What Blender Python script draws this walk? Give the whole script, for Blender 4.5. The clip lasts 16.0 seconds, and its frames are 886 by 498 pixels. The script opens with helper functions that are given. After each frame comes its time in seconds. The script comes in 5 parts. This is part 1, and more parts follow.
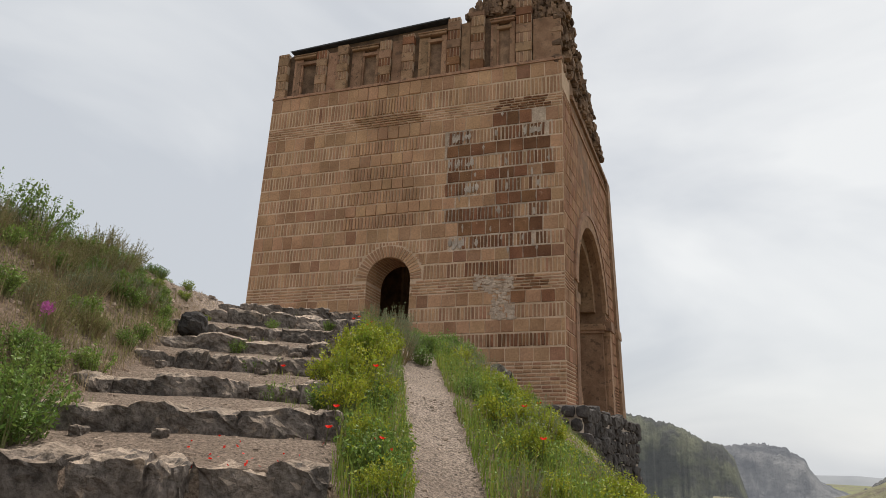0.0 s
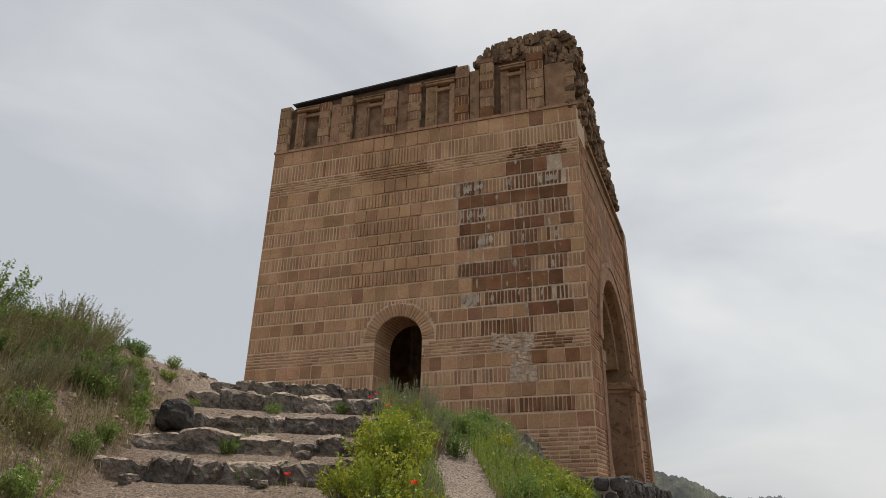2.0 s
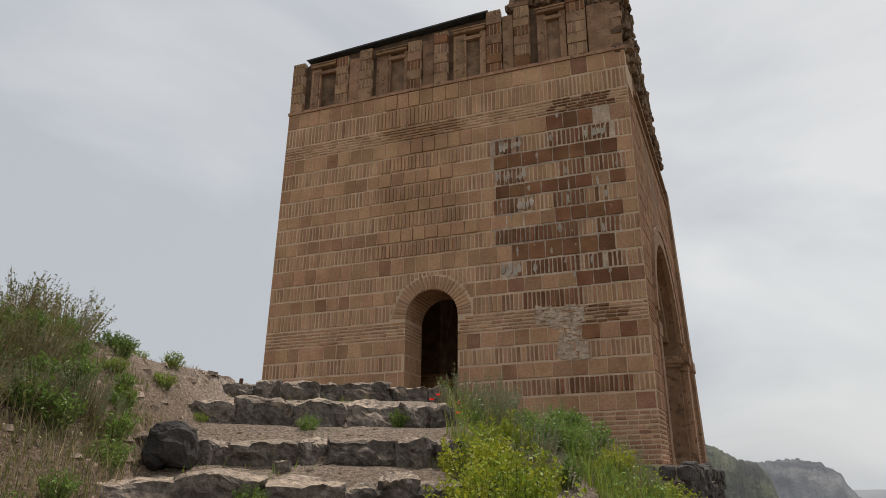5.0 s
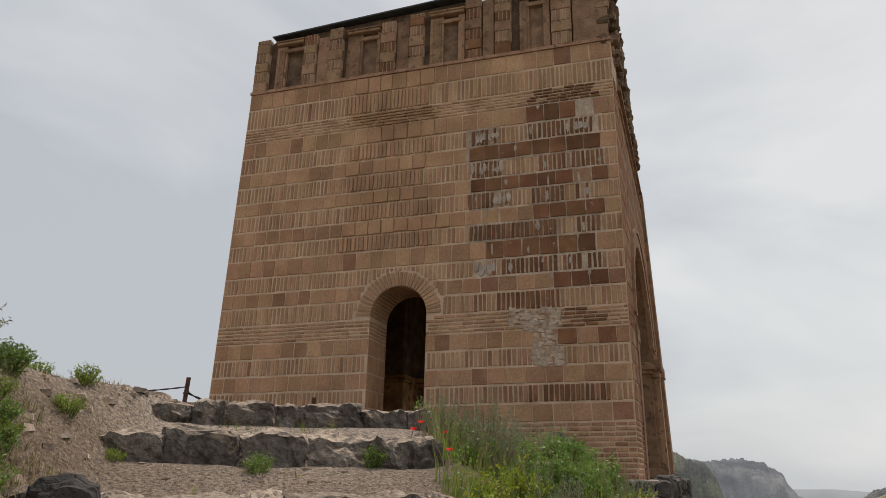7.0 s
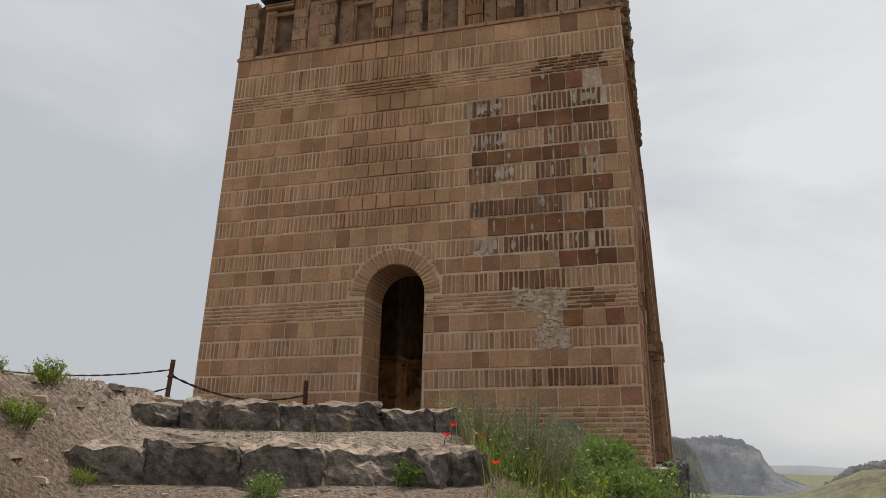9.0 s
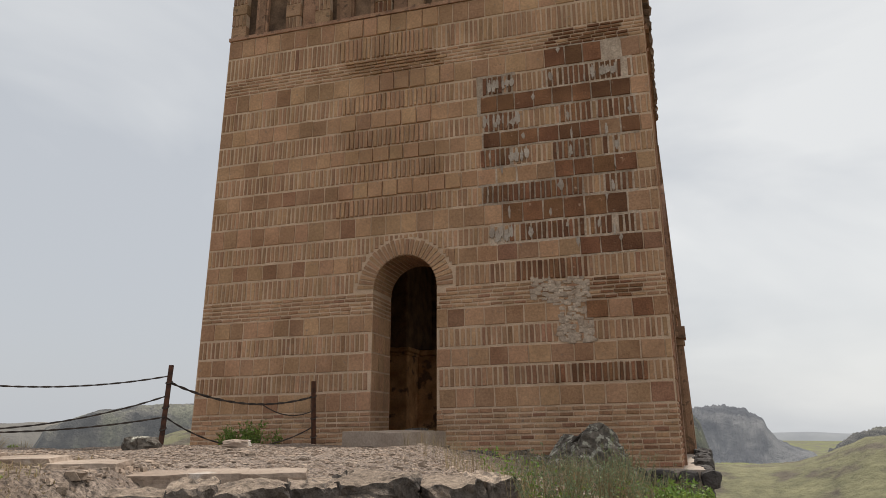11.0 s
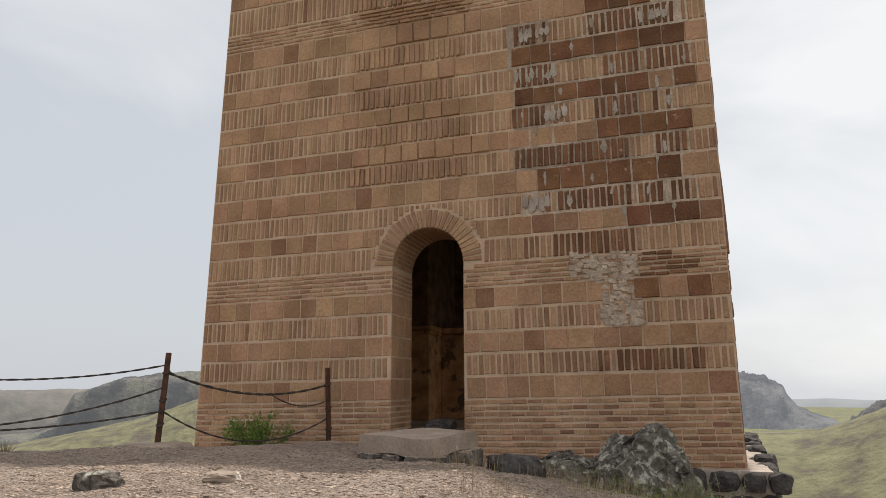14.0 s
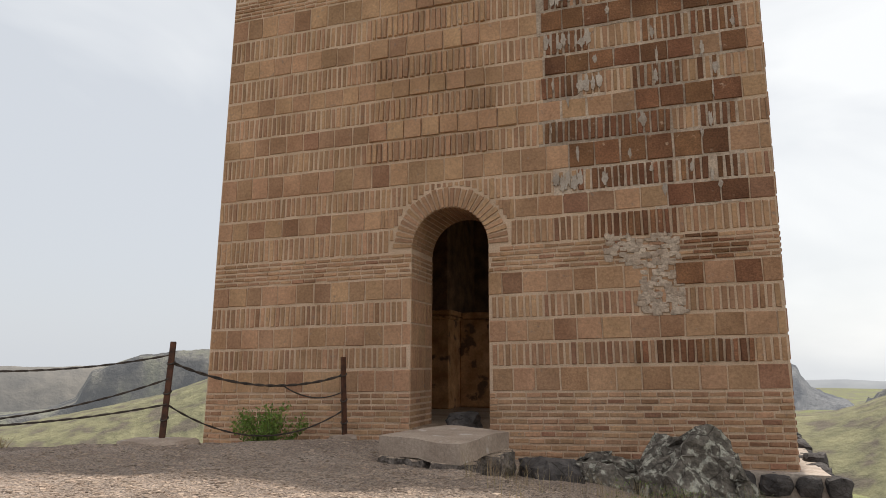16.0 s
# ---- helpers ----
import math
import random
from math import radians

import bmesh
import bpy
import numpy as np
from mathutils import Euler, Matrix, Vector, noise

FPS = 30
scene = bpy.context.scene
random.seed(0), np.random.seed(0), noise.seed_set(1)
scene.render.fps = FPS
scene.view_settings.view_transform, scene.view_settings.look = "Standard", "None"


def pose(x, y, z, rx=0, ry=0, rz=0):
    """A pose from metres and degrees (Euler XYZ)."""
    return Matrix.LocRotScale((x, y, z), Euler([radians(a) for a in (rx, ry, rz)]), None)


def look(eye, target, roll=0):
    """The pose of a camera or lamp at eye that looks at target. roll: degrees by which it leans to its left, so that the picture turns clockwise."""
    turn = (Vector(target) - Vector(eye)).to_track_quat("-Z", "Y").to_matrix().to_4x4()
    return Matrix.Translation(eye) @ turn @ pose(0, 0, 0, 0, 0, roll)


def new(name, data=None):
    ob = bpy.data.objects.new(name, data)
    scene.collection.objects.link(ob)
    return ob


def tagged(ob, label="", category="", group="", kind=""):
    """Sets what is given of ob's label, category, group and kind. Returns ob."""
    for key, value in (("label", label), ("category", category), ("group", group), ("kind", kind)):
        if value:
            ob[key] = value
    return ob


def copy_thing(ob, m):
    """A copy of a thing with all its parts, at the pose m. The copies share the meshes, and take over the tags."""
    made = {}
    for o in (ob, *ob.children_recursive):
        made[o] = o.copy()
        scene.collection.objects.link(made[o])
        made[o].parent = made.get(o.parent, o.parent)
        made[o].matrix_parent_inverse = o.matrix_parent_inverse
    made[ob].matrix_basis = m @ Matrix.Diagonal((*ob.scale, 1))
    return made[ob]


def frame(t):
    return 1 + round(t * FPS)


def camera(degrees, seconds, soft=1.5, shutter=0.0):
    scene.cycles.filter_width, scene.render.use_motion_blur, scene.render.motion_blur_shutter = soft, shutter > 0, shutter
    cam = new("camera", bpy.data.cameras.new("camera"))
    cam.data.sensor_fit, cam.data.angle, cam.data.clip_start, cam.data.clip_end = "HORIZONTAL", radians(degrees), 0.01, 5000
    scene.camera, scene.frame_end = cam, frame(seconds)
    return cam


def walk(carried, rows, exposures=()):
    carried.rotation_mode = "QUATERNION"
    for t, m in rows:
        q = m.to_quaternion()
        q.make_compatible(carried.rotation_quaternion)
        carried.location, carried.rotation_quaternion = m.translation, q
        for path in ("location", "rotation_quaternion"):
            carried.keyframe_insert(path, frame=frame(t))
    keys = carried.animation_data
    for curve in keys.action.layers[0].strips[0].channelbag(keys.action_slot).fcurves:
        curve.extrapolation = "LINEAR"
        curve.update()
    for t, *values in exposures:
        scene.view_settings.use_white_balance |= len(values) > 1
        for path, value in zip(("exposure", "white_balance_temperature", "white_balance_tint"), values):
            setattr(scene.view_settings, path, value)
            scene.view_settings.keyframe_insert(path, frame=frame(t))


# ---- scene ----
cam = camera(67.3, 16.0, soft=0.8)
PATH = [
    (0, (2.847, -19.034, -1.307), (2.213, -17.226, -0.733), 2.3),
    (0.5, (2.592, -18.697, -1.219), (1.954, -16.907, -0.597), 2.3),
    (1, (2.432, -18.538, -1.101), (1.806, -16.764, -0.421), 2.0),
    (1.5, (2.205, -18.157, -1.086), (1.58, -16.396, -0.372), 1.7),
    (2, (2.118, -17.976, -0.825), (1.492, -16.221, -0.1), 1.2),
    (2.5, (1.956, -17.743, -0.901), (1.319, -15.988, -0.184), 0.8),
    (3, (1.673, -17.387, -0.696), (1.017, -15.63, 0.0), 0.6),
    (3.5, (1.578, -17.33, -0.543), (0.898, -15.575, 0.133), 0.3),
    (3.7, (1.525, -17.274, -0.55), (0.836, -15.519, 0.117), 0.3),
    (5.8, (0.643, -16.053, -0.025), (0.005, -14.267, 0.611), 0.8),
    (6, (0.613, -16.032, 0.0), (-0.01, -14.241, 0.637), 0.9),
    (6.5, (0.517, -15.876, -0.009), (-0.072, -14.072, 0.625), 1.1),
    (7, (0.355, -15.521, 0.101), (-0.211, -13.709, 0.729), 1.3),
    (7.5, (0.279, -15.382, 0.316), (-0.273, -13.561, 0.932), 1.4),
    (8, (0.091, -15.205, 0.304), (-0.447, -13.375, 0.908), 1.4),
    (8.5, (-0.075, -15.063, 0.33), (-0.605, -13.226, 0.916), 1.4),
    (9, (-0.202, -14.853, 0.305), (-0.73, -13.01, 0.873), 1.3),
    (9.2, (-0.266, -14.688, 0.335), (-0.798, -12.843, 0.895), 1.0),
    (11.3, (-0.731, -13.929, 0.865), (-1.27, -12.067, 1.358), -0.3),
    (11.5, (-0.741, -13.804, 0.852), (-1.287, -11.942, 1.338), -0.3),
    (12, (-0.816, -13.452, 0.974), (-1.377, -11.589, 1.44), 0.2),
    (12.5, (-0.891, -13.302, 1.113), (-1.474, -11.441, 1.556), 0.4),
    (13, (-1.074, -13.027, 1.08), (-1.667, -11.165, 1.502), 0.5),
    (13.5, (-1.224, -12.816, 1.319), (-1.816, -10.95, 1.729), 0.3),
    (14, (-1.311, -12.64, 1.316), (-1.903, -10.774, 1.725), -0.1),
    (14.5, (-1.42, -12.303, 1.363), (-2.021, -10.439, 1.771), -0.2),
    (15, (-1.476, -12.159, 1.544), (-2.088, -10.299, 1.951), -0.1),
    (15.5, (-1.567, -12.02, 1.542), (-2.192, -10.16, 1.929), 0.2),
    (16, (-1.786, -11.833, 1.54), (-2.417, -9.967, 1.889), 0.2),
]
walk(cam, [(t, look(eye, target, roll)) for t, eye, target, roll in PATH],
     exposures=[(0, -0.08), (1.5, -0.22), (3, -0.30), (8, -0.30), (11.5, -0.19), (14.5, 0.02), (16, 0.10)])

# ---- light ----
SUN_EL, SUN_AZ = 63.0, 4.0          # elevation; bearing from +y towards +x
world = bpy.data.worlds.new("sky")
scene.world = world
world.use_nodes = True
wt = world.node_tree
wt.nodes.clear()
w_out = wt.nodes.new("ShaderNodeOutputWorld")
w_sky = wt.nodes.new("ShaderNodeTexSky")
w_sky.sky_type, w_sky.sun_disc = "NISHITA", False
w_sky.sun_elevation, w_sky.sun_rotation = radians(SUN_EL), radians(SUN_AZ)
w_sky.dust_density = 3.0
w_bg = wt.nodes.new("ShaderNodeBackground")
w_bg.inputs["Strength"].default_value = 0.12
wt.links.new(w_sky.outputs[0], w_bg.inputs["Color"])
w_co = wt.nodes.new("ShaderNodeTexCoord")
w_map = wt.nodes.new("ShaderNodeMapping")
w_map.inputs["Scale"].default_value = (1.0, 1.0, 2.2)
w_map.inputs["Rotation"].default_value = (0.35, 0.2, 0.4)
wt.links.new(w_co.outputs["Generated"], w_map.inputs["Vector"])
w_no = wt.nodes.new("ShaderNodeTexNoise")
w_no.inputs["Scale"].default_value = 1.7
w_no.inputs["Detail"].default_value = 5.0
w_no.inputs["Roughness"].default_value = 0.5
w_no.inputs["Distortion"].default_value = 0.5
wt.links.new(w_map.outputs[0], w_no.inputs["Vector"])
w_ra = wt.nodes.new("ShaderNodeValToRGB")
w_ra.color_ramp.elements[0].position, w_ra.color_ramp.elements[0].color = 0.34, (0.65, 0.68, 0.72, 1)
w_ra.color_ramp.elements[1].position, w_ra.color_ramp.elements[1].color = 0.66, (0.95, 0.96, 0.955, 1)
w_sep = wt.nodes.new("ShaderNodeSeparateXYZ")
wt.links.new(w_co.outputs["Generated"], w_sep.inputs[0])
w_add = wt.nodes.new("ShaderNodeMath")
w_add.operation, w_add.inputs[1].default_value = "MULTIPLY_ADD", 0.33
wt.links.new(w_sep.outputs["X"], w_add.inputs[0])
wt.links.new(w_no.outputs["Fac"], w_add.inputs[2])
w_up = wt.nodes.new("ShaderNodeMath")
w_up.operation, w_up.inputs[1].default_value = "MULTIPLY_ADD", 0.44
wt.links.new(w_sep.outputs["Z"], w_up.inputs[0])
wt.links.new(w_add.outputs[0], w_up.inputs[2])
w_dn = wt.nodes.new("ShaderNodeMath")
w_dn.operation, w_dn.inputs[1].default_value = "SUBTRACT", 0.155
wt.links.new(w_up.outputs[0], w_dn.inputs[0])
wt.links.new(w_dn.outputs[0], w_ra.inputs["Fac"])
w_cl = wt.nodes.new("ShaderNodeBackground")
w_cl.inputs["Strength"].default_value = 1.0
wt.links.new(w_ra.outputs[0], w_cl.inputs["Color"])
w_mix = wt.nodes.new("ShaderNodeMixShader")
w_mix.inputs["Fac"].default_value = 0.9
wt.links.new(w_bg.outputs[0], w_mix.inputs[1])
wt.links.new(w_cl.outputs[0], w_mix.inputs[2])
wt.links.new(w_mix.outputs[0], w_out.inputs["Surface"])
sun = new("sun", bpy.data.lights.new("sun", "SUN"))
sun.data.energy, sun.data.angle, sun.data.color = 4.4, radians(1.5), (1.0, 0.95, 0.87)
_el, _az = radians(SUN_EL), radians(SUN_AZ)
sun.matrix_world = look((0, 0, 40), Vector((0, 0, 40)) - Vector((math.sin(_az) * math.cos(_el), math.cos(_az) * math.cos(_el), math.sin(_el))))

# ---- materials ----
def material(name, stops, scale=3.0, detail=6.0, rough=0.9, bump=0.3, bump_scale=30.0, vary=0.0, metal=0.0,
             fine=0.25, spots=None, haze_glow=None, translucent=0.0, hue=0.0, depth=0.02, lit_dust=None, cracks=0.0):
    """Noise-coloured surface. stops: (position, colour); vary: brightness change from piece to piece; spots: (colour, scale, threshold)."""
    m = bpy.data.materials.new(name)
    m.use_nodes = True
    t = m.node_tree
    b = t.nodes["Principled BSDF"]
    b.inputs["Roughness"].default_value, b.inputs["Metallic"].default_value = rough, metal
    b.inputs["Specular IOR Level"].default_value = 0.25
    co = t.nodes.new("ShaderNodeTexCoord")
    geo = t.nodes.new("ShaderNodeNewGeometry")
    n1 = t.nodes.new("ShaderNodeTexNoise")
    n1.inputs["Scale"].default_value, n1.inputs["Detail"].default_value = scale, detail
    t.links.new(geo.outputs["Position"], n1.inputs["Vector"])
    ramp = t.nodes.new("ShaderNodeValToRGB")
    el = ramp.color_ramp.elements
    while len(el) < len(stops):
        el.new(0.5)
    for e_, (p_, c_) in zip(el, stops):
        e_.position, e_.color = p_, (*c_, 1)
    t.links.new(n1.outputs["Fac"], ramp.inputs["Fac"])
    col = ramp.outputs[0]
    n2 = t.nodes.new("ShaderNodeTexNoise")
    n2.inputs["Scale"].default_value, n2.inputs["Detail"].default_value = bump_scale, 8.0
    n2.inputs["Roughness"].default_value = 0.65
    t.links.new(geo.outputs["Position"], n2.inputs["Vector"])
    if spots:
        c_, s_, th_ = spots
        n3 = t.nodes.new("ShaderNodeTexNoise")
        n3.inputs["Scale"].default_value, n3.inputs["Detail"].default_value = s_, 7.0
        t.links.new(geo.outputs["Position"], n3.inputs["Vector"])
        st = t.nodes.new("ShaderNodeMapRange")
        st.inputs["From Min"].default_value, st.inputs["From Max"].default_value = th_, th_ + 0.06
        t.links.new(n3.outputs["Fac"], st.inputs["Value"])
        mx = t.nodes.new("ShaderNodeMix")
        mx.data_type = "RGBA"
        t.links.new(st.outputs[0], mx.inputs["Factor"])
        t.links.new(col, mx.inputs["A"])
        mx.inputs["B"].default_value = (*c_, 1)
        col = mx.outputs["Result"]
    crack = None
    if cracks:                                 # fractures of the stone, cells of that many to the metre
        wob = t.nodes.new("ShaderNodeVectorMath")
        wob.operation = "MULTIPLY_ADD"
        wob.inputs[1].default_value = (0.10, 0.10, 0.10)
        t.links.new(n1.outputs["Color"], wob.inputs[0])
        t.links.new(geo.outputs["Position"], wob.inputs[2])
        vo = t.nodes.new("ShaderNodeTexVoronoi")
        vo.feature = "DISTANCE_TO_EDGE"
        vo.inputs["Scale"].default_value = cracks
        t.links.new(wob.outputs[0], vo.inputs["Vector"])
        cr = t.nodes.new("ShaderNodeMapRange")
        cr.inputs["From Min"].default_value, cr.inputs["From Max"].default_value = -0.012, 0.022
        t.links.new(vo.outputs["Distance"], cr.inputs["Value"])
        crack = cr.outputs[0]
        cm = t.nodes.new("ShaderNodeMix")
        cm.data_type = "RGBA"
        t.links.new(crack, cm.inputs["Factor"])
        cm.inputs["A"].default_value = (0.05, 0.04, 0.033, 1)
        t.links.new(col, cm.inputs["B"])
        col = cm.outputs["Result"]
    if lit_dust:                                   # dust on upward faces, which also paints in their sunlit tops
        sp = t.nodes.new("ShaderNodeSeparateXYZ")
        t.links.new(geo.outputs["Normal"], sp.inputs[0])
        du = t.nodes.new("ShaderNodeMath")
        du.operation, du.inputs[1].default_value = "MULTIPLY_ADD", 0.9
        t.links.new(n1.outputs["Fac"], du.inputs[0])
        t.links.new(sp.outputs["Z"], du.inputs[2])
        dr = t.nodes.new("ShaderNodeMapRange")
        dr.inputs["From Min"].default_value, dr.inputs["From Max"].default_value = 0.95, 1.35
        t.links.new(du.outputs[0], dr.inputs["Value"])
        dm = t.nodes.new("ShaderNodeMix")
        dm.data_type = "RGBA"
        t.links.new(dr.outputs[0], dm.inputs["Factor"])
        t.links.new(col, dm.inputs["A"])
        dm.inputs["B"].default_value = (*lit_dust, 1)
        col = dm.outputs["Result"]
    hsv = t.nodes.new("ShaderNodeHueSaturation")
    t.links.new(col, hsv.inputs["Color"])
    # brightness: fine grain and a step from piece to piece
    mr = t.nodes.new("ShaderNodeMapRange")
    mr.inputs["To Min"].default_value, mr.inputs["To Max"].default_value = 1 - fine, 1 + fine
    mr.inputs["From Min"].default_value, mr.inputs["From Max"].default_value = 0.25, 0.75
    t.links.new(n2.outputs["Fac"], mr.inputs["Value"])
    val = mr.outputs[0]
    if vary or hue:
        oi = t.nodes.new("ShaderNodeObjectInfo")
        ad = t.nodes.new("ShaderNodeMath")
        ad.operation = "ADD"
        t.links.new(oi.outputs["Random"], ad.inputs[0])
        t.links.new(geo.outputs["Random Per Island"], ad.inputs[1])
        fr = t.nodes.new("ShaderNodeMath")
        fr.operation = "FRACT"
        t.links.new(ad.outputs[0], fr.inputs[0])
        vr = t.nodes.new("ShaderNodeMapRange")
        vr.inputs["To Min"].default_value, vr.inputs["To Max"].default_value = 1 - vary, 1 + vary
        t.links.new(fr.outputs[0], vr.inputs["Value"])
        mu = t.nodes.new("ShaderNodeMath")
        mu.operation = "MULTIPLY"
        t.links.new(val, mu.inputs[0])
        t.links.new(vr.outputs[0], mu.inputs[1])
        val = mu.outputs[0]
        if hue:
            f2 = t.nodes.new("ShaderNodeMath")
            f2.operation = "MULTIPLY"
            f2.inputs[1].default_value = 7.31
            t.links.new(fr.outputs[0], f2.inputs[0])
            f3 = t.nodes.new("ShaderNodeMath")
            f3.operation = "FRACT"
            t.links.new(f2.outputs[0], f3.inputs[0])
            hr = t.nodes.new("ShaderNodeMapRange")
            hr.inputs["To Min"].default_value, hr.inputs["To Max"].default_value = 0.5 - hue, 0.5 + hue
            t.links.new(f3.outputs[0], hr.inputs["Value"])
            t.links.new(hr.outputs[0], hsv.inputs["Hue"])
    t.links.new(val, hsv.inputs["Value"])
    t.links.new(hsv.outputs[0], b.inputs["Base Color"])
    if bump:
        bu = t.nodes.new("ShaderNodeBump")
        bu.inputs["Strength"].default_value, bu.inputs["Distance"].default_value = bump, depth
        high = n2.outputs["Fac"]
        if crack:
            hm = t.nodes.new("ShaderNodeMath")
            hm.operation, hm.inputs[1].default_value = "MULTIPLY_ADD", 0.35
            t.links.new(crack, hm.inputs[0])
            t.links.new(high, hm.inputs[2])
            high = hm.outputs[0]
        t.links.new(high, bu.inputs["Height"])
        t.links.new(bu.outputs[0], b.inputs["Normal"])
    # faint emission that stands in for haze over far ground
    if haze_glow:
        b.inputs["Emission Color"].default_value = (*haze_glow, 1)
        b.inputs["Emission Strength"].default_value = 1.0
    if translucent:
        tr = t.nodes.new("ShaderNodeBsdfTranslucent")
        t.links.new(hsv.outputs[0], tr.inputs["Color"])
        ms = t.nodes.new("ShaderNodeMixShader")
        ms.inputs["Fac"].default_value = translucent
        t.links.new(b.outputs[0], ms.inputs[1])
        t.links.new(tr.outputs[0], ms.inputs[2])
        t.links.new(ms.outputs[0], t.nodes["Material Output"].inputs["Surface"])
    return m


M_BRICK = material("tan_brick", [(0.3, (0.288, 0.162, 0.092)), (0.7, (0.455, 0.272, 0.162))], 0.9, vary=0.19, hue=0.006, bump=0.7, bump_scale=20, fine=0.32,
                   spots=((0.30, 0.20, 0.14), 9.0, 0.64))
M_OLD = material("weathered_shaded_brick", [(0.3, (0.21, 0.12, 0.072)), (0.7, (0.35, 0.215, 0.135))], 2.2, vary=0.22, hue=0.008, bump=0.8, bump_scale=30, fine=0.4, spots=((0.16, 0.10, 0.065), 6.0, 0.58))
M_RED = material("red_brick", [(0.3, (0.14, 0.062, 0.032)), (0.7, (0.24, 0.115, 0.060))], 2.0, vary=0.28, hue=0.007, bump=1.0, bump_scale=30, fine=0.5,
                 spots=((0.36, 0.24, 0.165), 7.0, 0.66))
M_RUSSET = material("russet_brick", [(0.3, (0.235, 0.12, 0.068)), (0.7, (0.36, 0.20, 0.12))], 1.6, vary=0.2, hue=0.008, bump=0.8, bump_scale=26, fine=0.35)
M_MORTAR = material("lime_mortar", [(0.3, (0.44, 0.31, 0.212)), (0.7, (0.62, 0.45, 0.325))], 1.9, bump=0.7, bump_scale=40, fine=0.3)
M_GREY = material("grey_mortar", [(0.3, (0.30, 0.24, 0.195)), (0.7, (0.48, 0.405, 0.345))], 3.0, bump=0.9, bump_scale=25, fine=0.3, vary=0.1)
M_PATCH = material("patch_mortar", [(0.3, (0.33, 0.245, 0.185)), (0.7, (0.50, 0.395, 0.31))], 4.0, vary=0.2, bump=0.9, bump_scale=25, fine=0.4)
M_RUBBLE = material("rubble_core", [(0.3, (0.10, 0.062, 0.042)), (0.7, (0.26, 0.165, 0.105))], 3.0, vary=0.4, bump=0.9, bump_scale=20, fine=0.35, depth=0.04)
M_PLASTER = material("ochre_plaster", [(0.3, (0.24, 0.11, 0.045)), (0.7, (0.50, 0.27, 0.125))], 2.6, bump=0.5, bump_scale=15, fine=0.3,
                     spots=((0.13, 0.07, 0.04), 2.5, 0.58))
# plaster coloured dark to hold the shade of the upper chamber
M_DIM = material("shaded_plaster", [(0.3, (0.055, 0.030, 0.018)), (0.7, (0.19, 0.105, 0.058))], 2.4, bump=0.5, bump_scale=15, fine=0.3)
# pale colour on the tops is both dust and painted sunlight
M_ROCK = material("step_rock", [(0.25, (0.09, 0.075, 0.066)), (0.5, (0.185, 0.155, 0.135)), (0.8, (0.31, 0.255, 0.215))], 4.5, vary=0.25, bump=1.0, bump_scale=22, fine=0.75,
                  depth=0.07, lit_dust=(0.42, 0.325, 0.25), spots=((0.32, 0.25, 0.195), 7.0, 0.62))
M_BASALT = material("basalt", [(0.3, (0.035, 0.031, 0.030)), (0.7, (0.10, 0.088, 0.083))], 4.0, vary=0.3, bump=0.9, bump_scale=18, fine=0.4, depth=0.04, cracks=3.0)
M_LICHEN = material("lichened_rock", [(0.3, (0.085, 0.073, 0.06)), (0.7, (0.22, 0.19, 0.16))], 6.0, bump=1.0, bump_scale=16, fine=0.6, depth=0.07,
                    spots=((0.40, 0.38, 0.32), 9.0, 0.53), cracks=2.4)
M_SOIL = material("gravel_soil", [(0.28, (0.25, 0.17, 0.115)), (0.5, (0.36, 0.265, 0.19)), (0.75, (0.45, 0.345, 0.26))], 1.1, bump=1.0, bump_scale=38, fine=0.45, depth=0.03,
                  spots=((0.24, 0.18, 0.14), 16.0, 0.60))
M_PEBBLE = material("pebble", [(0.3, (0.20, 0.15, 0.115)), (0.7, (0.39, 0.30, 0.235))], 6.0, vary=0.45, bump=0.5, bump_scale=60)
M_CLOD = material("soil_clod", [(0.3, (0.22, 0.16, 0.12)), (0.7, (0.38, 0.295, 0.23))], 6.0, vary=0.5, bump=0.6, bump_scale=50)
M_SLAB = material("concrete_slab", [(0.3, (0.27, 0.205, 0.16)), (0.7, (0.41, 0.325, 0.26))], 2.0, bump=0.7, bump_scale=30, fine=0.3, spots=((0.48, 0.42, 0.37), 3.5, 0.62))
M_IRON = material("rusted_iron", [(0.3, (0.035, 0.022, 0.018)), (0.7, (0.12, 0.05, 0.028))], 8.0, rough=0.7, metal=0.3, bump=0.4, bump_scale=90)
M_ROPE = material("wire_rope", [(0.3, (0.04, 0.033, 0.03)), (0.7, (0.11, 0.085, 0.07))], 12.0, rough=0.65, metal=0.4, bump=0.5, bump_scale=160)
M_TIN = material("roof_sheet", [(0.3, (0.03, 0.03, 0.035)), (0.7, (0.06, 0.06, 0.065))], 4.0, rough=0.6, bump=0.2)
M_GRASS = material("grass_blade", [(0.3, (0.145, 0.20, 0.034)), (0.7, (0.26, 0.315, 0.058))], 1.2, vary=0.35, hue=0.03, bump=0, translucent=0.35, rough=0.6)
M_YELLOW = material("spurge_leaf", [(0.3, (0.17, 0.22, 0.022)), (0.7, (0.36, 0.37, 0.035))], 2.5, vary=0.3, hue=0.025, bump=0, translucent=0.35, rough=0.6)
M_LEAF = material("herb_leaf", [(0.3, (0.105, 0.175, 0.035)), (0.7, (0.205, 0.285, 0.062))], 2.0, vary=0.35, hue=0.02, bump=0, translucent=0.3, rough=0.55)
